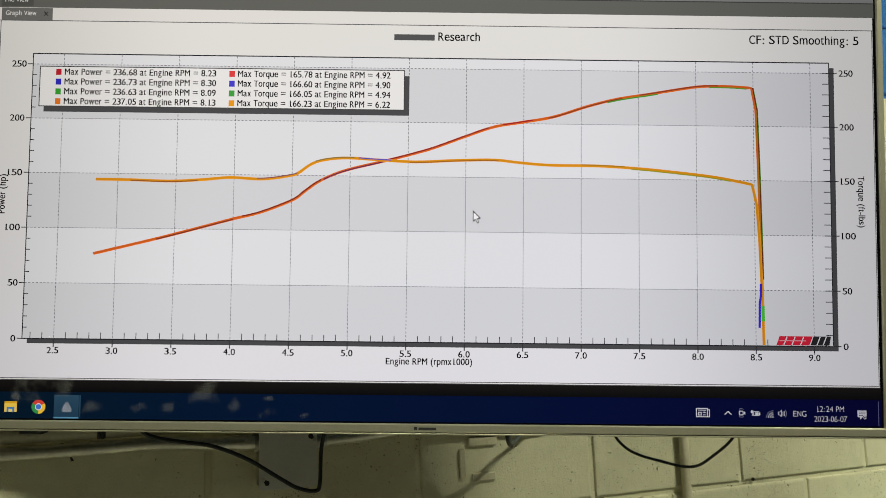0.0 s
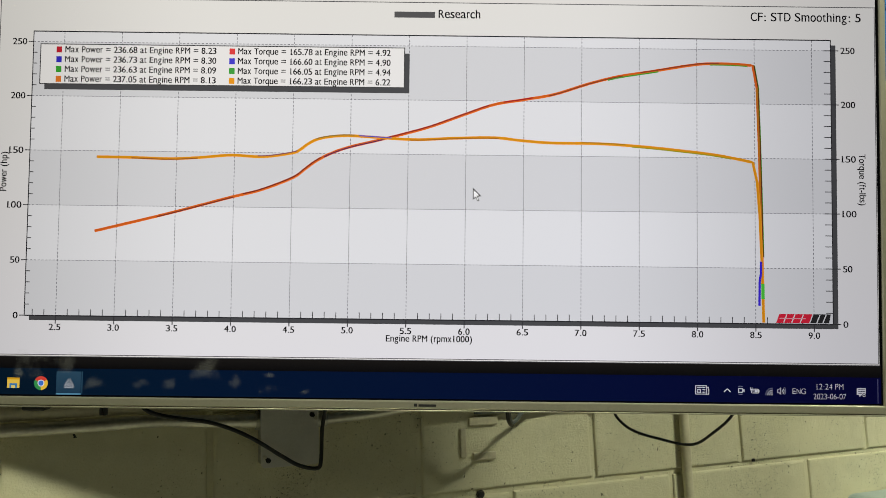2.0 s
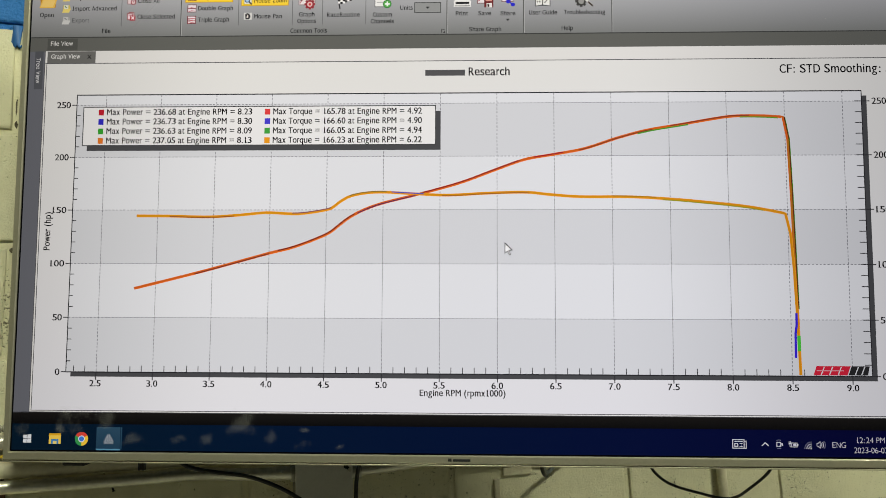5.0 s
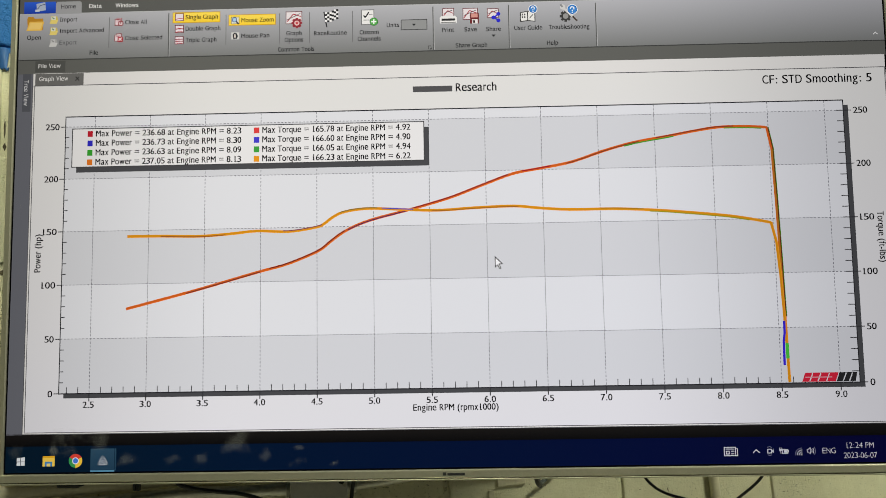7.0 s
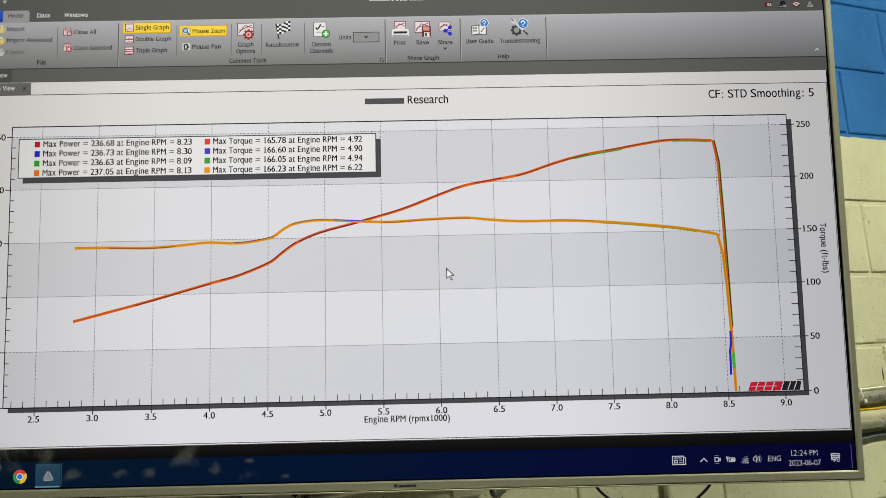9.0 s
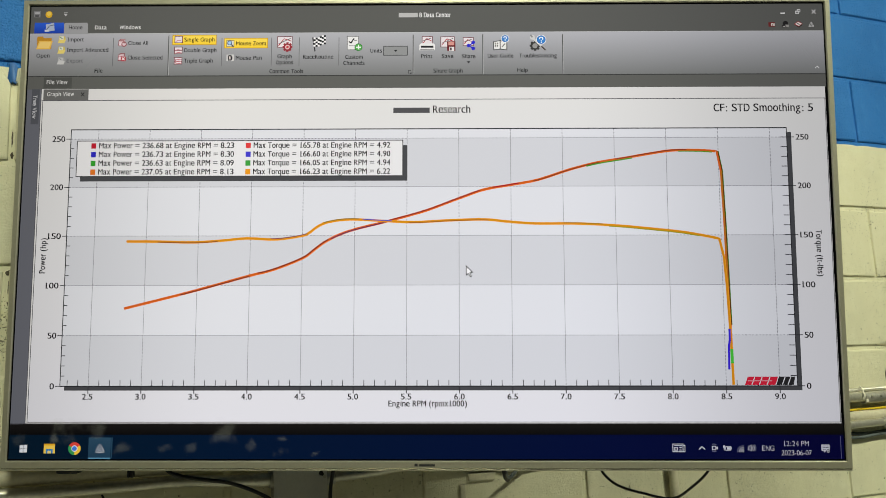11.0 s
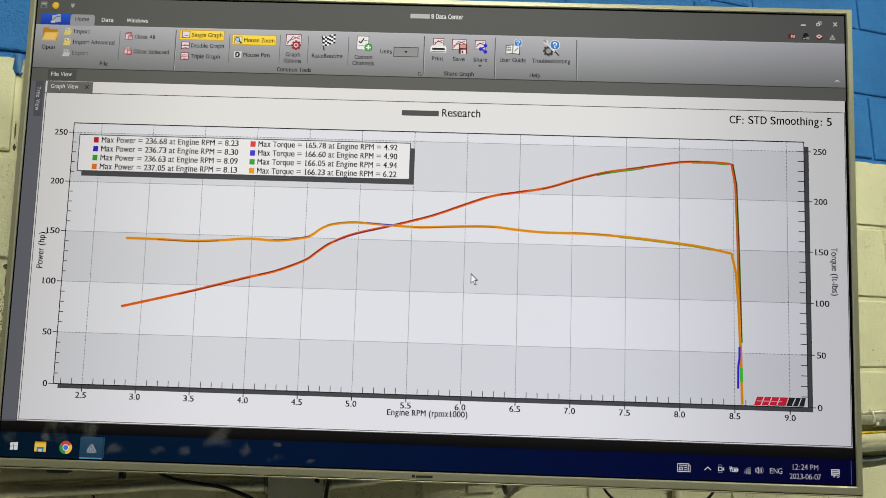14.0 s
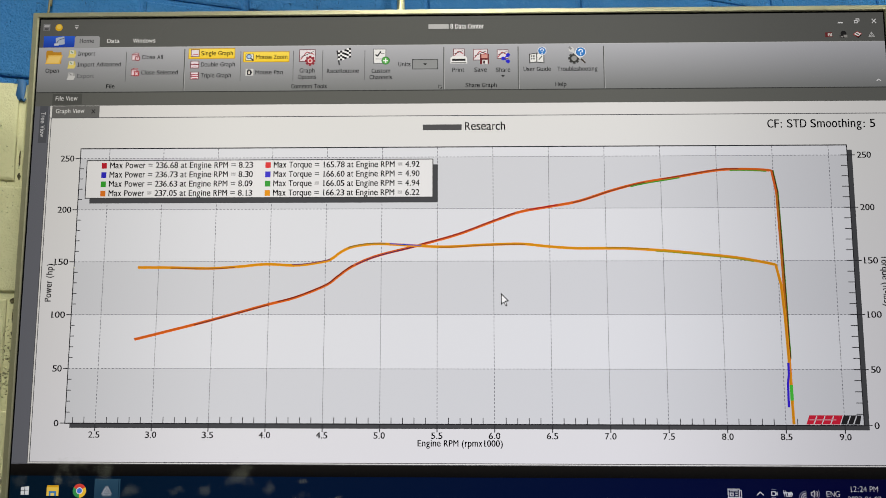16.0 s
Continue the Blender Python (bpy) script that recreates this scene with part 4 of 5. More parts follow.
for k in range(3):
    a = math.radians(-90 + 120 * k)
    ax, az, sx, sz = math.cos(a), math.sin(a), -math.sin(a), math.cos(a)
    for side in (-1, 1):
        p = (211 + 4.6 * ax + 2.3 * side * sx, 1058 + 4.6 * az + 2.3 * side * sz)
        q = (211 + 11.5 * ax + 1.9 * side * sx, 1058 + 11.5 * az + 1.9 * side * sz)
        arm.append((bar_pts(p, q, 1.3), EMBLEM))
    b = a + math.radians(60)
    bx, bz, cx, cz = math.cos(b), math.sin(b), -math.sin(b), math.cos(b)
    for far, half in ((6.6, 4.6),):
        arm.append((bar_pts((211 + far * bx - half * cx, 1058 + far * bz - half * cz), (211 + far * bx + half * cx, 1058 + far * bz + half * cz), 1.1), EMBLEM))
picture("program_icon", arm, 12)
TRAY = (206, 208, 216)
PALE = (120, 122, 150)
NAVY = (2, 3, 44)


def outline(u0, v0, u1, v1, w=1.5):
    return [(rect_pts(u0, v0, u1, v0 + w), TRAY), (rect_pts(u0, v1 - w, u1, v1), TRAY), (rect_pts(u0, v0 + w, u0 + w, v1 - w), TRAY), (rect_pts(u1 - w, v0 + w, u1, v1 - w), TRAY)]


picture("news_icon", outline(1528, 1045, 1553, 1064, 1.7) + [(rect_pts(1553, 1048, 1557.2, 1049.5), TRAY), (rect_pts(1555.7, 1049.5, 1557.2, 1062.5), TRAY), (rect_pts(1553, 1062.5, 1557.2, 1064), TRAY)] + outline(1532, 1053, 1540, 1060.5, 1.8) + [(rect_pts(1532, 1048.6, 1549.5, 1050.2), TRAY), (rect_pts(1543, 1053.2, 1549.5, 1054.8), TRAY), (rect_pts(1543, 1058.5, 1549.5, 1060.1), TRAY)], 12)
picture("tray_icon", [(bar_pts((1588.4, 1058.3), (1596, 1051.2), 1.9), TRAY), (bar_pts((1595.2, 1051.2), (1602.8, 1058.3), 1.9), TRAY)], 12)
picture("tray_icon", outline(1618.5, 1050, 1628, 1059.5, 1.7) + [([(1628.4, 1053), (1631.8, 1051), (1631.8, 1058.5), (1628.4, 1056.5)], TRAY), (disc_pts(1623.5, 1054.5, 9.4, 8, 238, 302, 8.1), PALE), (disc_pts(1623.5, 1054.5, 9.4, 8, 58, 122, 8.1), PALE)], 12)
picture("tray_icon", outline(1649, 1051, 1661.5, 1060.5, 1.4) + [(rect_pts(1653, 1053, 1659.5, 1058.5), TRAY), (rect_pts(1661.5, 1053.5, 1663.3, 1058), TRAY), (rect_pts(1644, 1048, 1645.2, 1051), TRAY), (rect_pts(1647, 1048, 1648.2, 1051), TRAY), (rect_pts(1643.6, 1051, 1648.6, 1054.2), TRAY), (bar_pts((1646.1, 1054), (1646.6, 1060), 1.4), TRAY)], 12)
picture("tray_icon", [(disc_pts(1691, 1064, r, 10, 180, 270, r - w), c) for r, w, c in ((15.5, 1.3, PALE), (11.4, 1.5, TRAY), (7.4, 1.5, TRAY), (3.4, 3.0, TRAY))], 12)
picture("tray_icon", [(bar_pts((1701, 1052.2), (1704.2, 1052.2), 1.2), TRAY), (bar_pts((1701, 1057.8), (1704.2, 1057.8), 1.2), TRAY), (bar_pts((1701.4, 1052), (1701.4, 1058), 1.2), TRAY), (bar_pts((1704, 1052.2), (1708, 1048), 1.2), TRAY), (bar_pts((1704, 1057.8), (1708, 1062), 1.2), TRAY), (bar_pts((1708, 1047.6), (1708, 1062.4), 1.2), TRAY)] + [(disc_pts(1707.5, 1055, r, 8, -46, 46, r - 1.3), c) for r, c in ((4.6, TRAY), (8.2, TRAY), (11.8, PALE))], 12)
text("ENG", 1733, 1760.5, 1061, 11.8, (212, 212, 220), 12, 0, 0.012)
text("12:24 PM", 1783.4, 1839.9, 1050.7, 11.8, (212, 212, 220), 12, 0, 0.012)
text("2023-06-07", 1776.8, 1845.9, 1071.3, 11.8, (212, 212, 220), 12, 0, 0.012)
picture("tray_icon", [([(1868.2, 1047), (1887.2, 1047), (1887.2, 1061), (1879, 1061), (1873.5, 1066), (1873.5, 1061), (1868.2, 1061)], TRAY), (rect_pts(1871, 1049.6, 1885, 1050.9), NAVY), (rect_pts(1871, 1053.3, 1885, 1054.6), NAVY), (rect_pts(1871, 1057, 1879, 1058.3), NAVY), (disc_pts(1883.5, 1062.2, 4.6, 12), NAVY), (disc_pts(1883.5, 1062.2, 3.2, 12, 0, 360, 1.9), TRAY)], 12)
patch("task_edge", 1912, 1028, 1913.5, 1079, (90, 92, 130), 12)

# dried wipe marks low on the glass
for a, b, c, d in ((92, 986, 176, 1062), (176, 990, 240, 1034), (0, 1020, 38, 1052), (240, 1033, 290, 1078), (340, 1045, 380, 1070), (400, 1036, 440, 1073), (456, 984, 546, 1048), (546, 1023, 580, 1066), (610, 1050, 654, 1076), (618, 1028, 646, 1040), (690, 1060, 720, 1075), (92, 1024, 128, 1044)):
    bm = bmesh.new()
    add_poly(bm, rect_pts(a, b, c, d), 46)
    part("smear", bm, SMUDGE, screen, "milky dried smear on the glass").visible_shadow = False
# ---- on the block wall ----


def conduit(pts, r, mat, label, name="conduit", sides=16):
    ob = part(name, tube(pts, r, sides), mat)
    return tagged(ob, label, name.replace("_", " "))


Z = ZB


def P(x, y, z):
    return Vector((x, y, Z + z))


# thin steel pipe above, with couplings
top_pipe = thing("conduit", "long galvanised steel conduit running along the block wall", "conduit")
part("pipe", tube(straight(P(-4.2, -0.030, -0.760), P(2.4, -0.030, -0.731)), 0.0128, 18), STEEL, top_pipe)
part("coupling", tube([P(0.052, -0.030, -0.7446), P(0.056, -0.030, -0.7445), P(0.118, -0.030, -0.7441), P(0.122, -0.030, -0.7440)], 0.0150, 18), STEEL_DULL, top_pipe, "steel conduit coupling")
for x in (0.070, 0.104):
    part("set_screw", tube([P(x, -0.044, -0.741), P(x, -0.049, -0.741)], 0.003, 8), STEEL_DULL, top_pipe)

flex_way = spline([P(-4.0, -0.021, -0.7415), P(-3.0, -0.021, -0.7375), P(-2.148, -0.021, -0.7325), P(-2.08, -0.021, -0.7320), P(-2.024, -0.021, -0.7280), P(-1.7, -0.021, -0.7305), P(-1.0, -0.021, -0.7295), P(-0.4, -0.021, -0.7295), P(-0.106, -0.021, -0.7270), P(0.118, -0.021, -0.7220), P(0.32, -0.021, -0.7215), P(0.9, -0.021, -0.7215), P(2.2, -0.021, -0.7145)], 90)
even, left = [flex_way[0]], 0.0
for a, b in zip(flex_way, flex_way[1:]):
    span, at = (b - a).length, 0.0010 - left
    while at <= span:
        even.append(a.lerp(b, at / span))
        at += 0.0010
    left = span - (at - 0.0010)
conduit(even, lambda s: 0.0056 + 0.0012 * math.sin(s * 2 * math.pi / 0.0048), STEEL, "armoured flexible steel cable lying on the conduit", "armoured_cable", 8)
for x, z, tip in ((-2.080, -0.748, -0.004), (0.040, -0.738, 0.010)):
    tie = thing("cable_tie", "pale nylon tie round conduit and armoured cable", "cable tie", pose(x, -0.034, Z + z), group="cable ties")
    part("strap", tube(spline([(0.007, 0.004, 0.0245), (0.004, -0.0065, 0.017), (0.002, -0.0105, 0.008), (0.0, -0.0155, 0.0), (-0.002, -0.0105, -0.010)], 5), 0.0022, 8), WHITE_TIE, tie)
    part("head", boxed((-0.004 + tip, -0.015, -0.018), (0.004 + tip, -0.009, -0.0095), 0.0012), WHITE_TIE, tie)

conduit(spline([P(-4.0, -0.022, -0.772), P(-3.0, -0.022, -0.776), P(-2.149, -0.026, -0.7765), P(-2.06, -0.026, -0.7765), P(-1.98, -0.024, -0.7735), P(-1.5, -0.020, -0.776), P(-0.6, -0.022, -0.779), P(-0.098, -0.026, -0.7775), P(0.0, -0.025, -0.7755), P(0.084, -0.022, -0.774), P(0.5, -0.022, -0.772), P(2.2, -0.022, -0.765)], 8), 0.0028, YELLOW, "thin yellow cable running between the pipes", "yellow_cable", 8)
conduit(spline([P(-0.12, -0.020, -0.783), P(-0.04, -0.022, -0.7815), P(0.03, -0.020, -0.777), P(0.10, -0.018, -0.776), P(0.30, -0.018, -0.775)], 8), 0.0026, BLACK, "thin black cable beside the yellow one", "black_cable", 8)
conduit(straight(P(-4.2, -0.0175, -0.800), P(2.4, -0.0175, -0.788)), 0.0150, CREAM_PIPE, "cream-painted pipe running along the block wall", "painted_pipe", 18)

# lower steel pipe: offset bends on its way into the junction box
low = thing("conduit", "bent galvanised steel conduit entering the junction box", "conduit")
part("pipe", tube(spline([P(-4.2, -0.028, -0.812), P(-3.0, -0.028, -0.816), P(-2.147, -0.028, -0.8225), P(-1.965, -0.028, -0.8248), P(-1.88, -0.029, -0.8253), P(-1.79, -0.030, -0.8248), P(-1.745, -0.031, -0.8236), P(-1.70, -0.032, -0.8246), P(-1.65, -0.034, -0.8290), P(-1.61, -0.035, -0.8315), P(-1.545, -0.035, -0.8335)], 10), 0.0112, 16), STEEL, low)
collar = part("connector", tube([P(-1.578, -0.035, -0.8327), P(-1.576, -0.035, -0.8327), P(-1.552, -0.035, -0.8335), P(-1.550, -0.035, -0.8335)], 0.0128, 18), STEEL, low, "bright steel box connector")
part("lock_nut", tube([P(-1.550, -0.035, -0.8335), P(-1.543, -0.035, -0.8335)], 0.0165, 8), STEEL_DULL, collar, "steel lock nut")
part("set_screw", tube([P(-1.566, -0.046, -0.829), P(-1.566, -0.052, -0.828)], 0.0034, 8), STEEL, collar, "bright screw head")
for a, b in ((-2.117, -2.113), (-2.100, -2.096)):
    part("strap", tube([P(a, -0.028, -0.8245), P(b, -0.028, -0.8245)], 0.0134, 14), STEEL, low, "steel pipe strap")
ear = part("strap_ear", boxed((-2.1165, -0.016, Z - 0.8535), (-2.0965, -0.011, Z - 0.834), 0.0022), STEEL, low, "steel strap ear")
part("screw", tube([P(-2.1065, -0.015, -0.8475), P(-2.1065, -0.0195, -0.8475)], 0.0048, 12), STEEL_DULL, ear, "dull screw head")
right = thing("conduit", "bent galvanised steel conduit leaving the junction box", "conduit")
part("pipe", tube(spline([P(-1.44, -0.035, -0.8385), P(-1.40, -0.035, -0.8375), P(-1.33, -0.033, -0.834), P(-1.25, -0.030, -0.827), P(-1.15, -0.028, -0.8215), P(-1.0, -0.028, -0.8200), P(-0.6, -0.028, -0.819), P(-0.084, -0.028, -0.8155), P(0.12, -0.028, -0.8115), P(0.8, -0.028, -0.806), P(2.4, -0.028, -0.795)], 8), 0.0105, 16), STEEL, right)
part("connector_ring", tube([P(-1.437, -0.035, -0.8385), P(-1.418, -0.035, -0.8380)], 0.0150, 16), STEEL_DULL, right, "steel box connector")
part("clip", tube([P(0.115, -0.028, -0.8117), P(0.124, -0.028, -0.8114)], 0.0135, 14), STEEL_DULL, right, "steel pipe clip")

# cables that sag under the right-hand pipes
for k, (dz, amp) in enumerate(((-0.8405, 0.0020), (-0.8490, 0.0030))):
    pts = [P(-1.1 + 0.055 * i, -0.008 - 0.003 * k, dz + amp * math.sin(i * 1.7 + k) + 0.0012 * i / 10) for i in range(40)]
    conduit(spline(pts, 5), 0.0042, GREYBLUE, "grey-blue cable sagging along the block wall", "data_cable", 8)

# junction box
jb = thing("junction_box", "square grey steel junction box with a screwed cover plate", "junction box", pose(-1.4910, -0.056, Z - 0.8640))
part("body", boxed((-0.049, 0.003, -0.050), (0.049, 0.055, 0.050), 0.003), STEEL_DULL, jb)


def rounded_plate(x0, z0, x1, z1, r, y0, y1):
    """A flat plate with round corners and a slightly eased front edge."""
    bm = bmesh.new()
    rims = []
    for y, inset in ((y1, 0.0), (y0 + 0.0007, 0.0), (y0, 0.0007)):
        rim = []
        for cx, cz, a0 in ((x1 - r, z1 - r, 0), (x0 + r, z1 - r, 90), (x0 + r, z0 + r, 180), (x1 - r, z0 + r, 270)):
            for k in range(7):
                a = radians(a0 + 15 * k)
                rim.append(bm.verts.new((cx + (r - inset) * math.cos(a), y, cz + (r - inset) * math.sin(a))))
        rims.append(rim)
    for a, b in zip(rims, rims[1:]):
        for k in range(len(a)):
            bm.faces.new((a[k], a[(k + 1) % len(a)], b[(k + 1) % len(a)], b[k]))
    bm.faces.new(rims[0])
    bm.faces.new(rims[-1])
    bmesh.ops.recalc_face_normals(bm, faces=bm.faces)
    return bm


cover = part("cover_plate", rounded_plate(-0.0530, -0.0533, 0.0530, 0.056, 0.008, -0.002, 0.0025), COVER, jb, "flat grey cover plate with rounded corners")
for cx, cz, s in ((0.0405, 0.0372, 1), (-0.0400, -0.0405, -1)):
    part("keyhole", tube([Vector((cx, -0.0012, cz)), Vector((cx, -0.0025, cz))], 0.0046, 14), BLACK, cover, "dark keyhole slot")
    part("keyhole", tube([Vector((cx + 0.003 * s, -0.0012, cz - 0.003 * s)), Vector((cx + 0.003 * s, -0.0026, cz - 0.003 * s))], 0.0030, 10), BLACK, cover, "dark keyhole slot")
    part("screw", tube([Vector((cx + 0.0066 * s, -0.001, cz - 0.0066 * s)), Vector((cx + 0.0066 * s, -0.0048, cz - 0.0066 * s))], 0.0036, 10), STEEL, cover, "bright screw head")

conduit(spline([P(-1.77, -0.095, -0.75), P(-1.747, -0.10, -0.794), P(-1.722, -0.10, -0.809), P(-1.677, -0.105, -0.819), P(-1.638, -0.10, -0.827), P(-1.601, -0.10, -0.841), P(-1.563, -0.10, -0.861), P(-1.514, -0.10, -0.894), P(-1.484, -0.10, -0.912), P(-1.453, -0.10, -0.9195), P(-1.445, -0.10, -0.906), P(-1.442, -0.10, -0.852), P(-1.436, -0.11, -0.810), P(-1.43, -0.14, -0.76)], 8), 0.0036, BLACK, "black power cord hanging in a loop before the junction box", "power_cord", 10)
conduit(spline([P(-1.03, -0.40, -0.73), P(-1.005, -0.37, -0.795), P(-0.993, -0.36, -0.834), P(-0.980, -0.37, -0.856), P(-0.959, -0.38, -0.870), P(-0.929, -0.40, -0.881), P(-0.904, -0.42, -0.889), P(-0.890, -0.44, -0.888), P(-0.885, -0.47, -0.873), P(-0.867, -0.51, -0.836), P(-0.86, -0.515, -0.79), P(-0.855, -0.515, -0.73)], 8), 0.0024, BLACK, "thin black cable drooping from behind the television", "black_cable", 10)
conduit(spline([P(-1.085, -0.13, -0.800), P(-1.076, -0.12, -0.838), P(-1.066, -0.105, -0.858), P(-1.050, -0.085, -0.8655), P(-1.032, -0.07, -0.860), P(-1.010, -0.055, -0.848), P(-0.955, -0.03, -0.832), P(-0.90, -0.022, -0.800)], 8), 0.0044, GREYBLUE, "small hanging loop of grey cable", "data_cable", 10)
conduit(spline([P(-1.089, -0.134, -0.800), P(-1.081, -0.125, -0.840), P(-1.071, -0.110, -0.861), P(-1.056, -0.092, -0.8700)], 6), 0.0042, BLACK, "short black cable end in the hanging loop", "black_cable", 10)

# upright pipes and the thin cord above
down = thing("conduit", "upright painted steel conduit on the block wall", "conduit")
part("pipe", tube(straight(P(-0.577, -0.0145, -2.4), P(-0.577, -0.0145, -0.60)), 0.0110, 18), CREAM_PIPE, down)
conduit(spline([P(-1.330, -0.03, 0.05), P(-1.306, -0.03, 0.165), P(-1.297, -0.03, 0.205), P(-1.292, -0.03, 0.26), P(-1.291, -0.03, 0.32), P(-1.291, -0.03, 1.6)], 8), 0.0078, BRASS, "bright upright steel conduit bending behind the television", "conduit", 16)
conduit(spline([P(-2.006, -0.0095, -0.02), P(-2.000, -0.012, 0.09), P(-1.995, -0.012, 0.17), P(-1.992, -0.012, 0.28), P(-1.988, -0.012, 1.6)], 8), 0.0019, TAN, "thin tan cord running up the blue wall", "cord", 8)

# thermostat and its wire
conduit(spline([P(-2.030, -0.004, -0.80), P(-2.026, -0.005, -0.84), P(-2.024, -0.006, -0.872), P(-2.024, -0.012, -0.90)], 6), 0.0052, BROWN, "brown thermostat wire coming down the wall", "brown_wire", 8)
th = thing("thermostat", "ivory wall thermostat with a small dark display", "thermostat", pose(-2.023, 0.0, Z - 0.924))
part("body", boxed((-0.0590, -0.024, -0.047), (0.0575, -0.001, 0.044), 0.005, 3), IVORY, th)
part("top_cap", boxed((-0.0605, -0.0265, 0.0425), (0.0590, -0.0005, 0.0475), 0.002, 2), IVORY, th, "ivory top edge, slightly proud")
part("display", boxed((-0.0165, -0.0252, -0.008), (0.0115, -0.0235, 0.0245)), LCD, th, "small dark liquid-crystal display")
part("maker_mark", boxed((-0.021, -0.0248, 0.0305), (0.012, -0.0236, 0.0322)), GREYTXT, th, "faint grey maker's mark")
for z in (0.0195, 0.0055, -0.0085):
    button = part("button", tube([Vector((0.0325, -0.0235, z)), Vector((0.0325, -0.0262, z))], 0.0052, 16), IVORY, th, "round ivory push button")
    part("arrow", tube([Vector((0.0325, -0.0258, z)), Vector((0.0325, -0.0268, z))], 0.0016, 3), DARK_PRINT, button, "tiny dark arrow")

# painted-over raceway stubs, a bolt, a chip, the sheet and the box near the floor side
pads = (((-1.110, -0.8745), (-1.045, -0.8570)), ((-1.131, -0.9370), (-1.118, -0.8790)), ((-1.103, -0.9450), (-1.051, -0.9290)))
for (x0, z0), (x1, z1) in pads:
    pad = tagged(part("raceway_stub", boxed((x0, -0.0065, Z + z0), (x1, 0.001, Z + z1), 0.0022), CREAM_PIPE), "painted-over stub of plastic cable raceway", "raceway", "raceway stubs")
bolt = thing("wall_bolt", "dark steel bolt head in the block wall", "bolt", pose(-1.0885, 0, Z - 1.0135))
part("head", tube([Vector((0, 0.001, 0)), Vector((0, -0.006, 0))], 0.0062, 6), DARK_PRINT, bolt)
part("washer", tube([Vector((0, 0.001, 0)), Vector((0, -0.0018, 0))], 0.0088, 16), BEZEL_DARK, bolt)
for x, z, paint, look_ in ((-0.372, -1.003, DARK_PRINT, "small dark plug hole in the block"), (-0.691, -1.016, CREAM_PIPE, "small painted-over plug in the block")):
    tagged(part("wall_plug", tube([P(x, 0.001, z), P(x, -0.0022, z)], 0.0042, 9), paint), look_, "wall plug", "wall plugs")
nail = thing("wall_nail", "small bent dark nail under the steel conduit", "nail", pose(-1.854, 0, Z - 0.8405))
part("shank", tube(spline([(0, 0.001, 0), (0, -0.006, 0.0005), (0.001, -0.008, -0.001), (0.002, -0.008, -0.0035)], 4), 0.0018, 8), DARK_PRINT, nail)
part("head", tube([Vector((0.002, -0.008, -0.0035)), Vector((0.0021, -0.008, -0.0048))], 0.0030, 10), DARK_PRINT, nail)
sheet = thing("notice_sheet", "white notice sheet with a dark heading band on the wall", "notice", pose(0.098, -0.002, Z - 1.043, 0, -8))
part("paper", boxed((0, -0.0008, -0.28), (0.2159, 0.0008, 0)), PAPER, sheet)
part("heading_band", boxed((0.0, -0.0016, -0.020), (0.2159, -0.0009, 0)), DARK_PRINT, sheet)
part("heading_text", boxed((0.012, -0.0022, -0.0135), (0.10, -0.0017, -0.0055)), PAPER, sheet, "pale unreadable heading")
unit = thing("wall_unit", "pale teal plastic dispenser with a rounded top on the wall", "dispenser", pose(0.03, 0, Z - 1.245))
part("body", boxed((-0.13, -0.15, -0.14), (0.15, -0.0005, 0.14), 0.022, 4), TEAL, unit)
part("lid_seam", boxed((-0.1305, -0.1505, 0.085), (0.1505, -0.02, 0.089), 0.001), DARK_PRINT, unit)
drip = rounded_plate(-2.0430, Z - 0.0440, -2.0285, Z - 0.002, 0.0055, -0.0006, 0.006)
for v in drip.verts:
    v.co.x += 0.0016 * math.sin(v.co.z * 900) + 0.0012 * math.sin(v.co.z * 410)
    v.co.z += 0.0030 * math.sin(v.co.x * 700) if v.co.z < Z - 0.03 else 0.0
tagged(part("paint_drip", drip, BLUE_PAINT, None, "", True), "run of blue paint down the cream joint", "paint drip")

# ---- the blocks of the wall ----
JOINT = 0.0115
NUDGE = {-5: 0.006, -4: 0.0, -3: 0.002, -2: -0.005, -1: -0.002, 0: -0.004, 1: -0.007, 2: -0.003}


def block_mesh(name, w, h, seed):
    rng = random.Random(seed)
    bm = bmesh.new()
    box(bm, (-w / 2, -0.0, -h / 2), (w / 2, 0.03, h / 2))
    front = [e for e in bm.edges if all(v.co.y < 0.001 for v in e.verts)]
    bmesh.ops.bevel(bm, geom=front, offset=0.0055, segments=3, affect="EDGES", profile=0.5)
    for v in bm.verts:
        v.co.x += rng.uniform(-0.0009, 0.0009)
        v.co.z += rng.uniform(-0.0009, 0.0009)
    me = bpy.data.meshes.new(name)
    bm.to_mesh(me)
    bm.free()
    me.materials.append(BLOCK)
    return me


def course(k):
    """Bottom and top of course k, counted from the paint line."""
    return ZB + k * H + NUDGE.get(k, 0.0), ZB + (k + 1) * H + NUDGE.get(k + 1, 0.0)


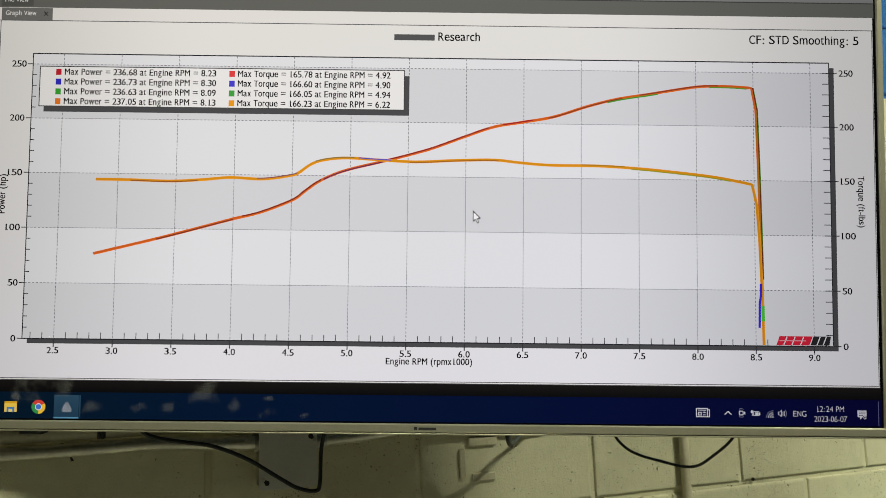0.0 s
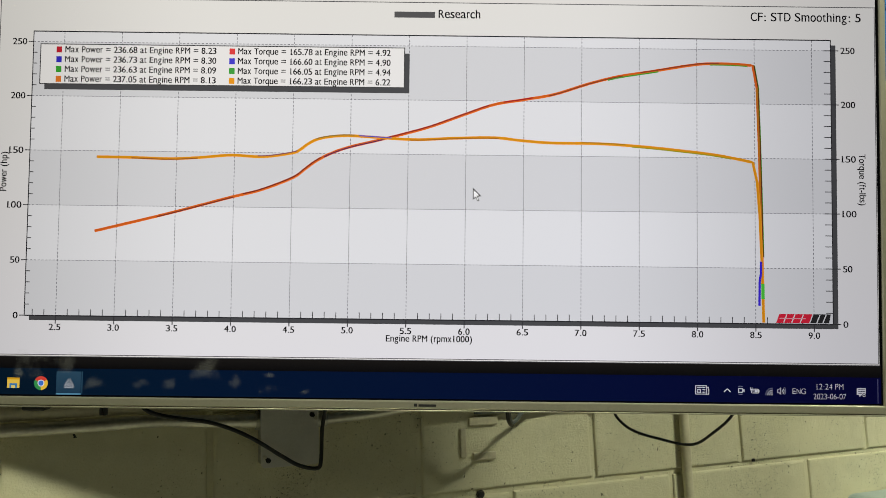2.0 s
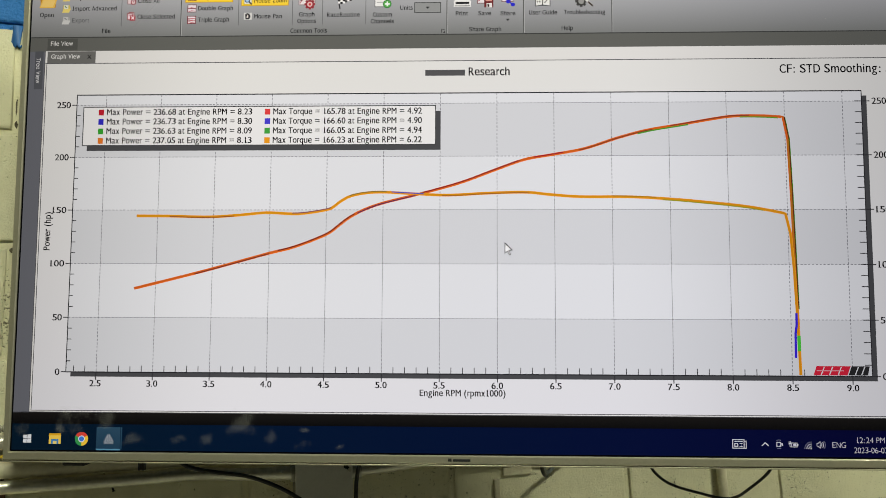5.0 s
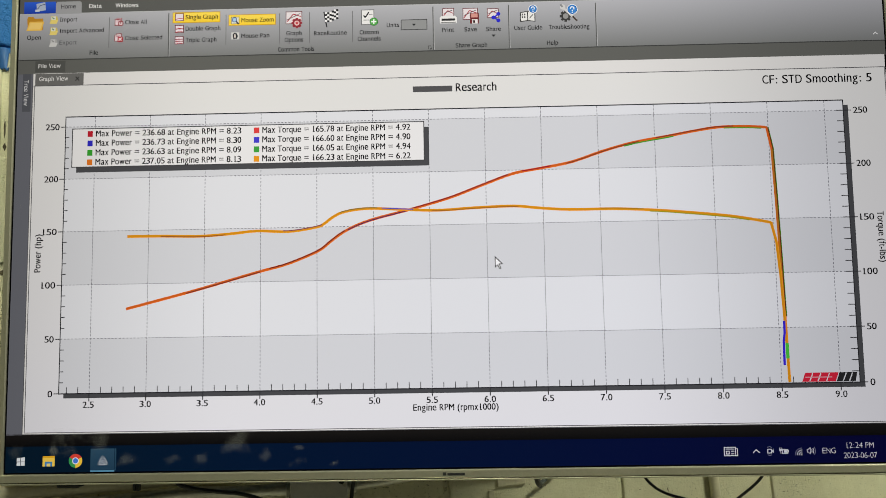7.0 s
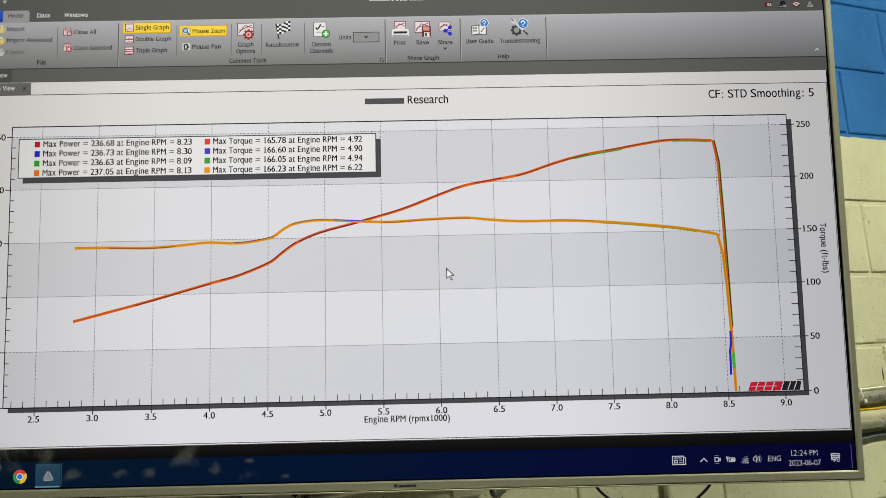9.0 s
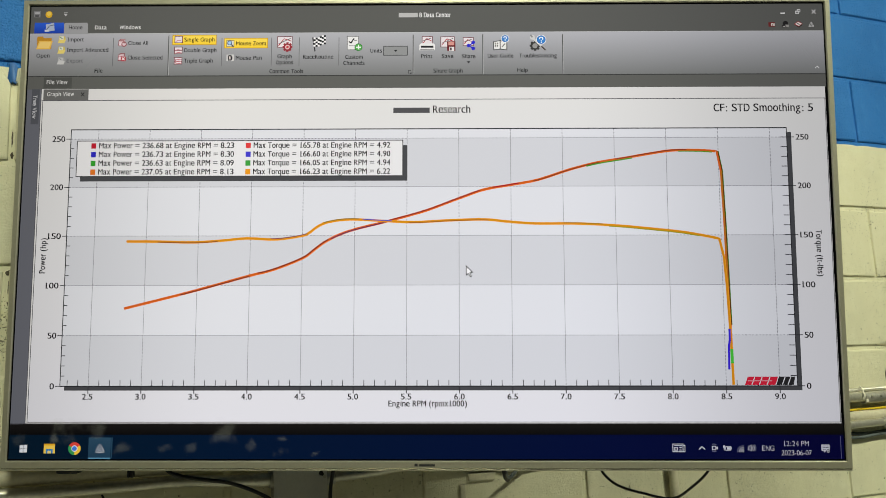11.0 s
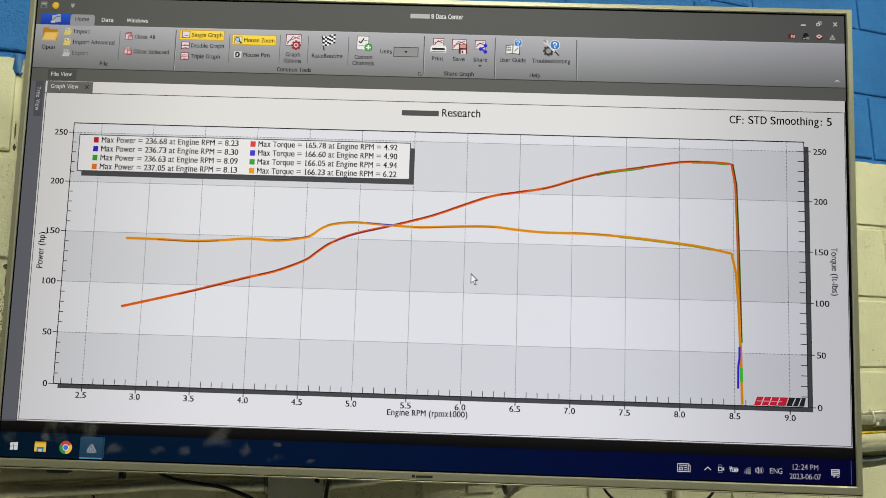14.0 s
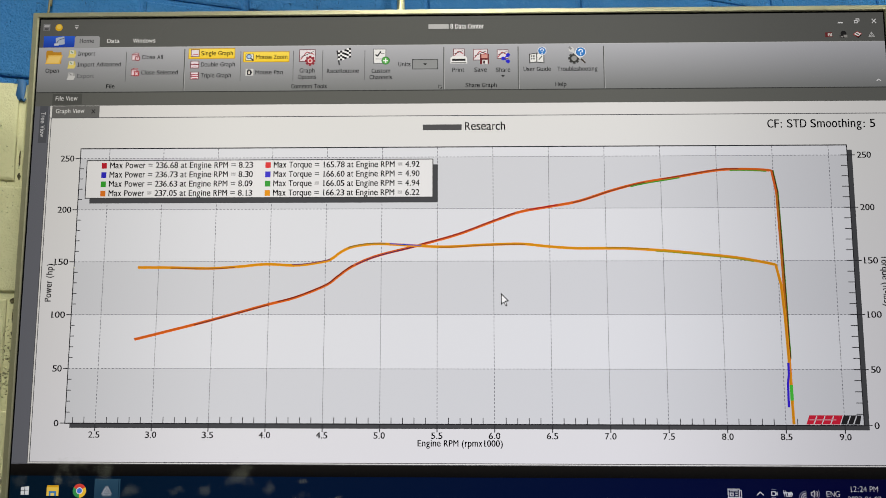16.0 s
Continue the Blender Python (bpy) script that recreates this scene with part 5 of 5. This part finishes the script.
rng = random.Random(5)
rest_v, rest_f = [], []
for k in range(-12, 9):
    z0, z1 = course(k)
    shapes = [block_mesh("block", 2 * H - JOINT, z1 - z0 - JOINT, 31 * k + i) for i in range(3)] if -8 <= k <= 3 else []
    for n in range(-18, 16, 2):
        cx = (n + (1 if k % 2 else 2)) * H
        if cx - H < X0 or cx + H > X1 or z1 > ZC + 0.05:
            continue
        if shapes and -3.4 < cx < 1.3:
            b = new("block", shapes[rng.randrange(3)])
            b.parent = wall
            b.location = (cx, rng.uniform(-0.0012, 0.0012), (z0 + z1) / 2)
            b.rotation_euler = (rng.uniform(-0.004, 0.004), rng.uniform(-0.0015, 0.0015), rng.uniform(-0.003, 0.003))
        else:
            a, c, d, e = cx - H + JOINT / 2, cx + H - JOINT / 2, z0 + JOINT / 2, min(z1, ZC) - JOINT / 2
            i = len(rest_v)
            rest_v += [(a, 0, d), (c, 0, d), (c, 0, e), (a, 0, e), (a, 0.01, d), (c, 0.01, d), (c, 0.01, e), (a, 0.01, e)]
            rest_f += [(i, i + 1, i + 2, i + 3), (i, i + 4, i + 5, i + 1), (i + 1, i + 5, i + 6, i + 2), (i + 2, i + 6, i + 7, i + 3), (i + 3, i + 7, i + 4, i)]
rest = bpy.data.meshes.new("far_blocks")
rest.from_pydata(rest_v, [], rest_f)
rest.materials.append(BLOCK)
far = new("far_blocks", rest)
far.parent = wall
tagged(far, kind="stuff")

# ---- broken spots in the joints ----


def mortar_chip(x, z, w, h, mat, seed, out=0.0):
    rng = random.Random(seed)
    bm = bmesh.new()
    rims = []
    for y, f in ((0.0068 - out, 1.0), (0.0052 - out, 0.86), (0.0044 - out, 0.45)):
        rims.append([bm.verts.new((x + f * w * math.cos(a) * rng.uniform(0.55, 1.1), y, ZB + z + f * h * math.sin(a) * rng.uniform(0.65, 1.1))) for a in (2 * math.pi * k / 11 for k in range(11))])
    for a, b in zip(rims, rims[1:]):
        for k in range(11):
            bm.faces.new((a[k], a[(k + 1) % 11], b[(k + 1) % 11], b[k]))
    bm.faces.new(rims[-1])
    bmesh.ops.recalc_face_normals(bm, faces=bm.faces)
    part("mortar_chip", bm, mat, wall)


for n, (x, z, w, h, mat) in enumerate((
        (-2.0270, -0.421, 0.0075, 0.0060, CHIP), (-2.0250, -0.448, 0.0045, 0.0200, CHIP), (-2.0240, -0.480, 0.0050, 0.0065, CHIP),
        (-2.0320, -0.156, 0.0018, 0.0200, CHIP), (-2.0312, -0.190, 0.0032, 0.0075, CHIP), (-0.0085, -0.204, 0.0080, 0.0045, CHIP),
        (0.0015, -0.421, 0.0065, 0.0050, CHIP), (0.0035, -0.452, 0.0024, 0.0200, CHIP), (0.0020, -0.600, 0.0085, 0.0032, CHIP))):
    mortar_chip(x, z, w, h, mat, 70 + n)
# a gouge in the face of one block
mortar_chip(0.1830, -0.690, 0.0020, 0.0220, CHIP, 91, 0.0074)
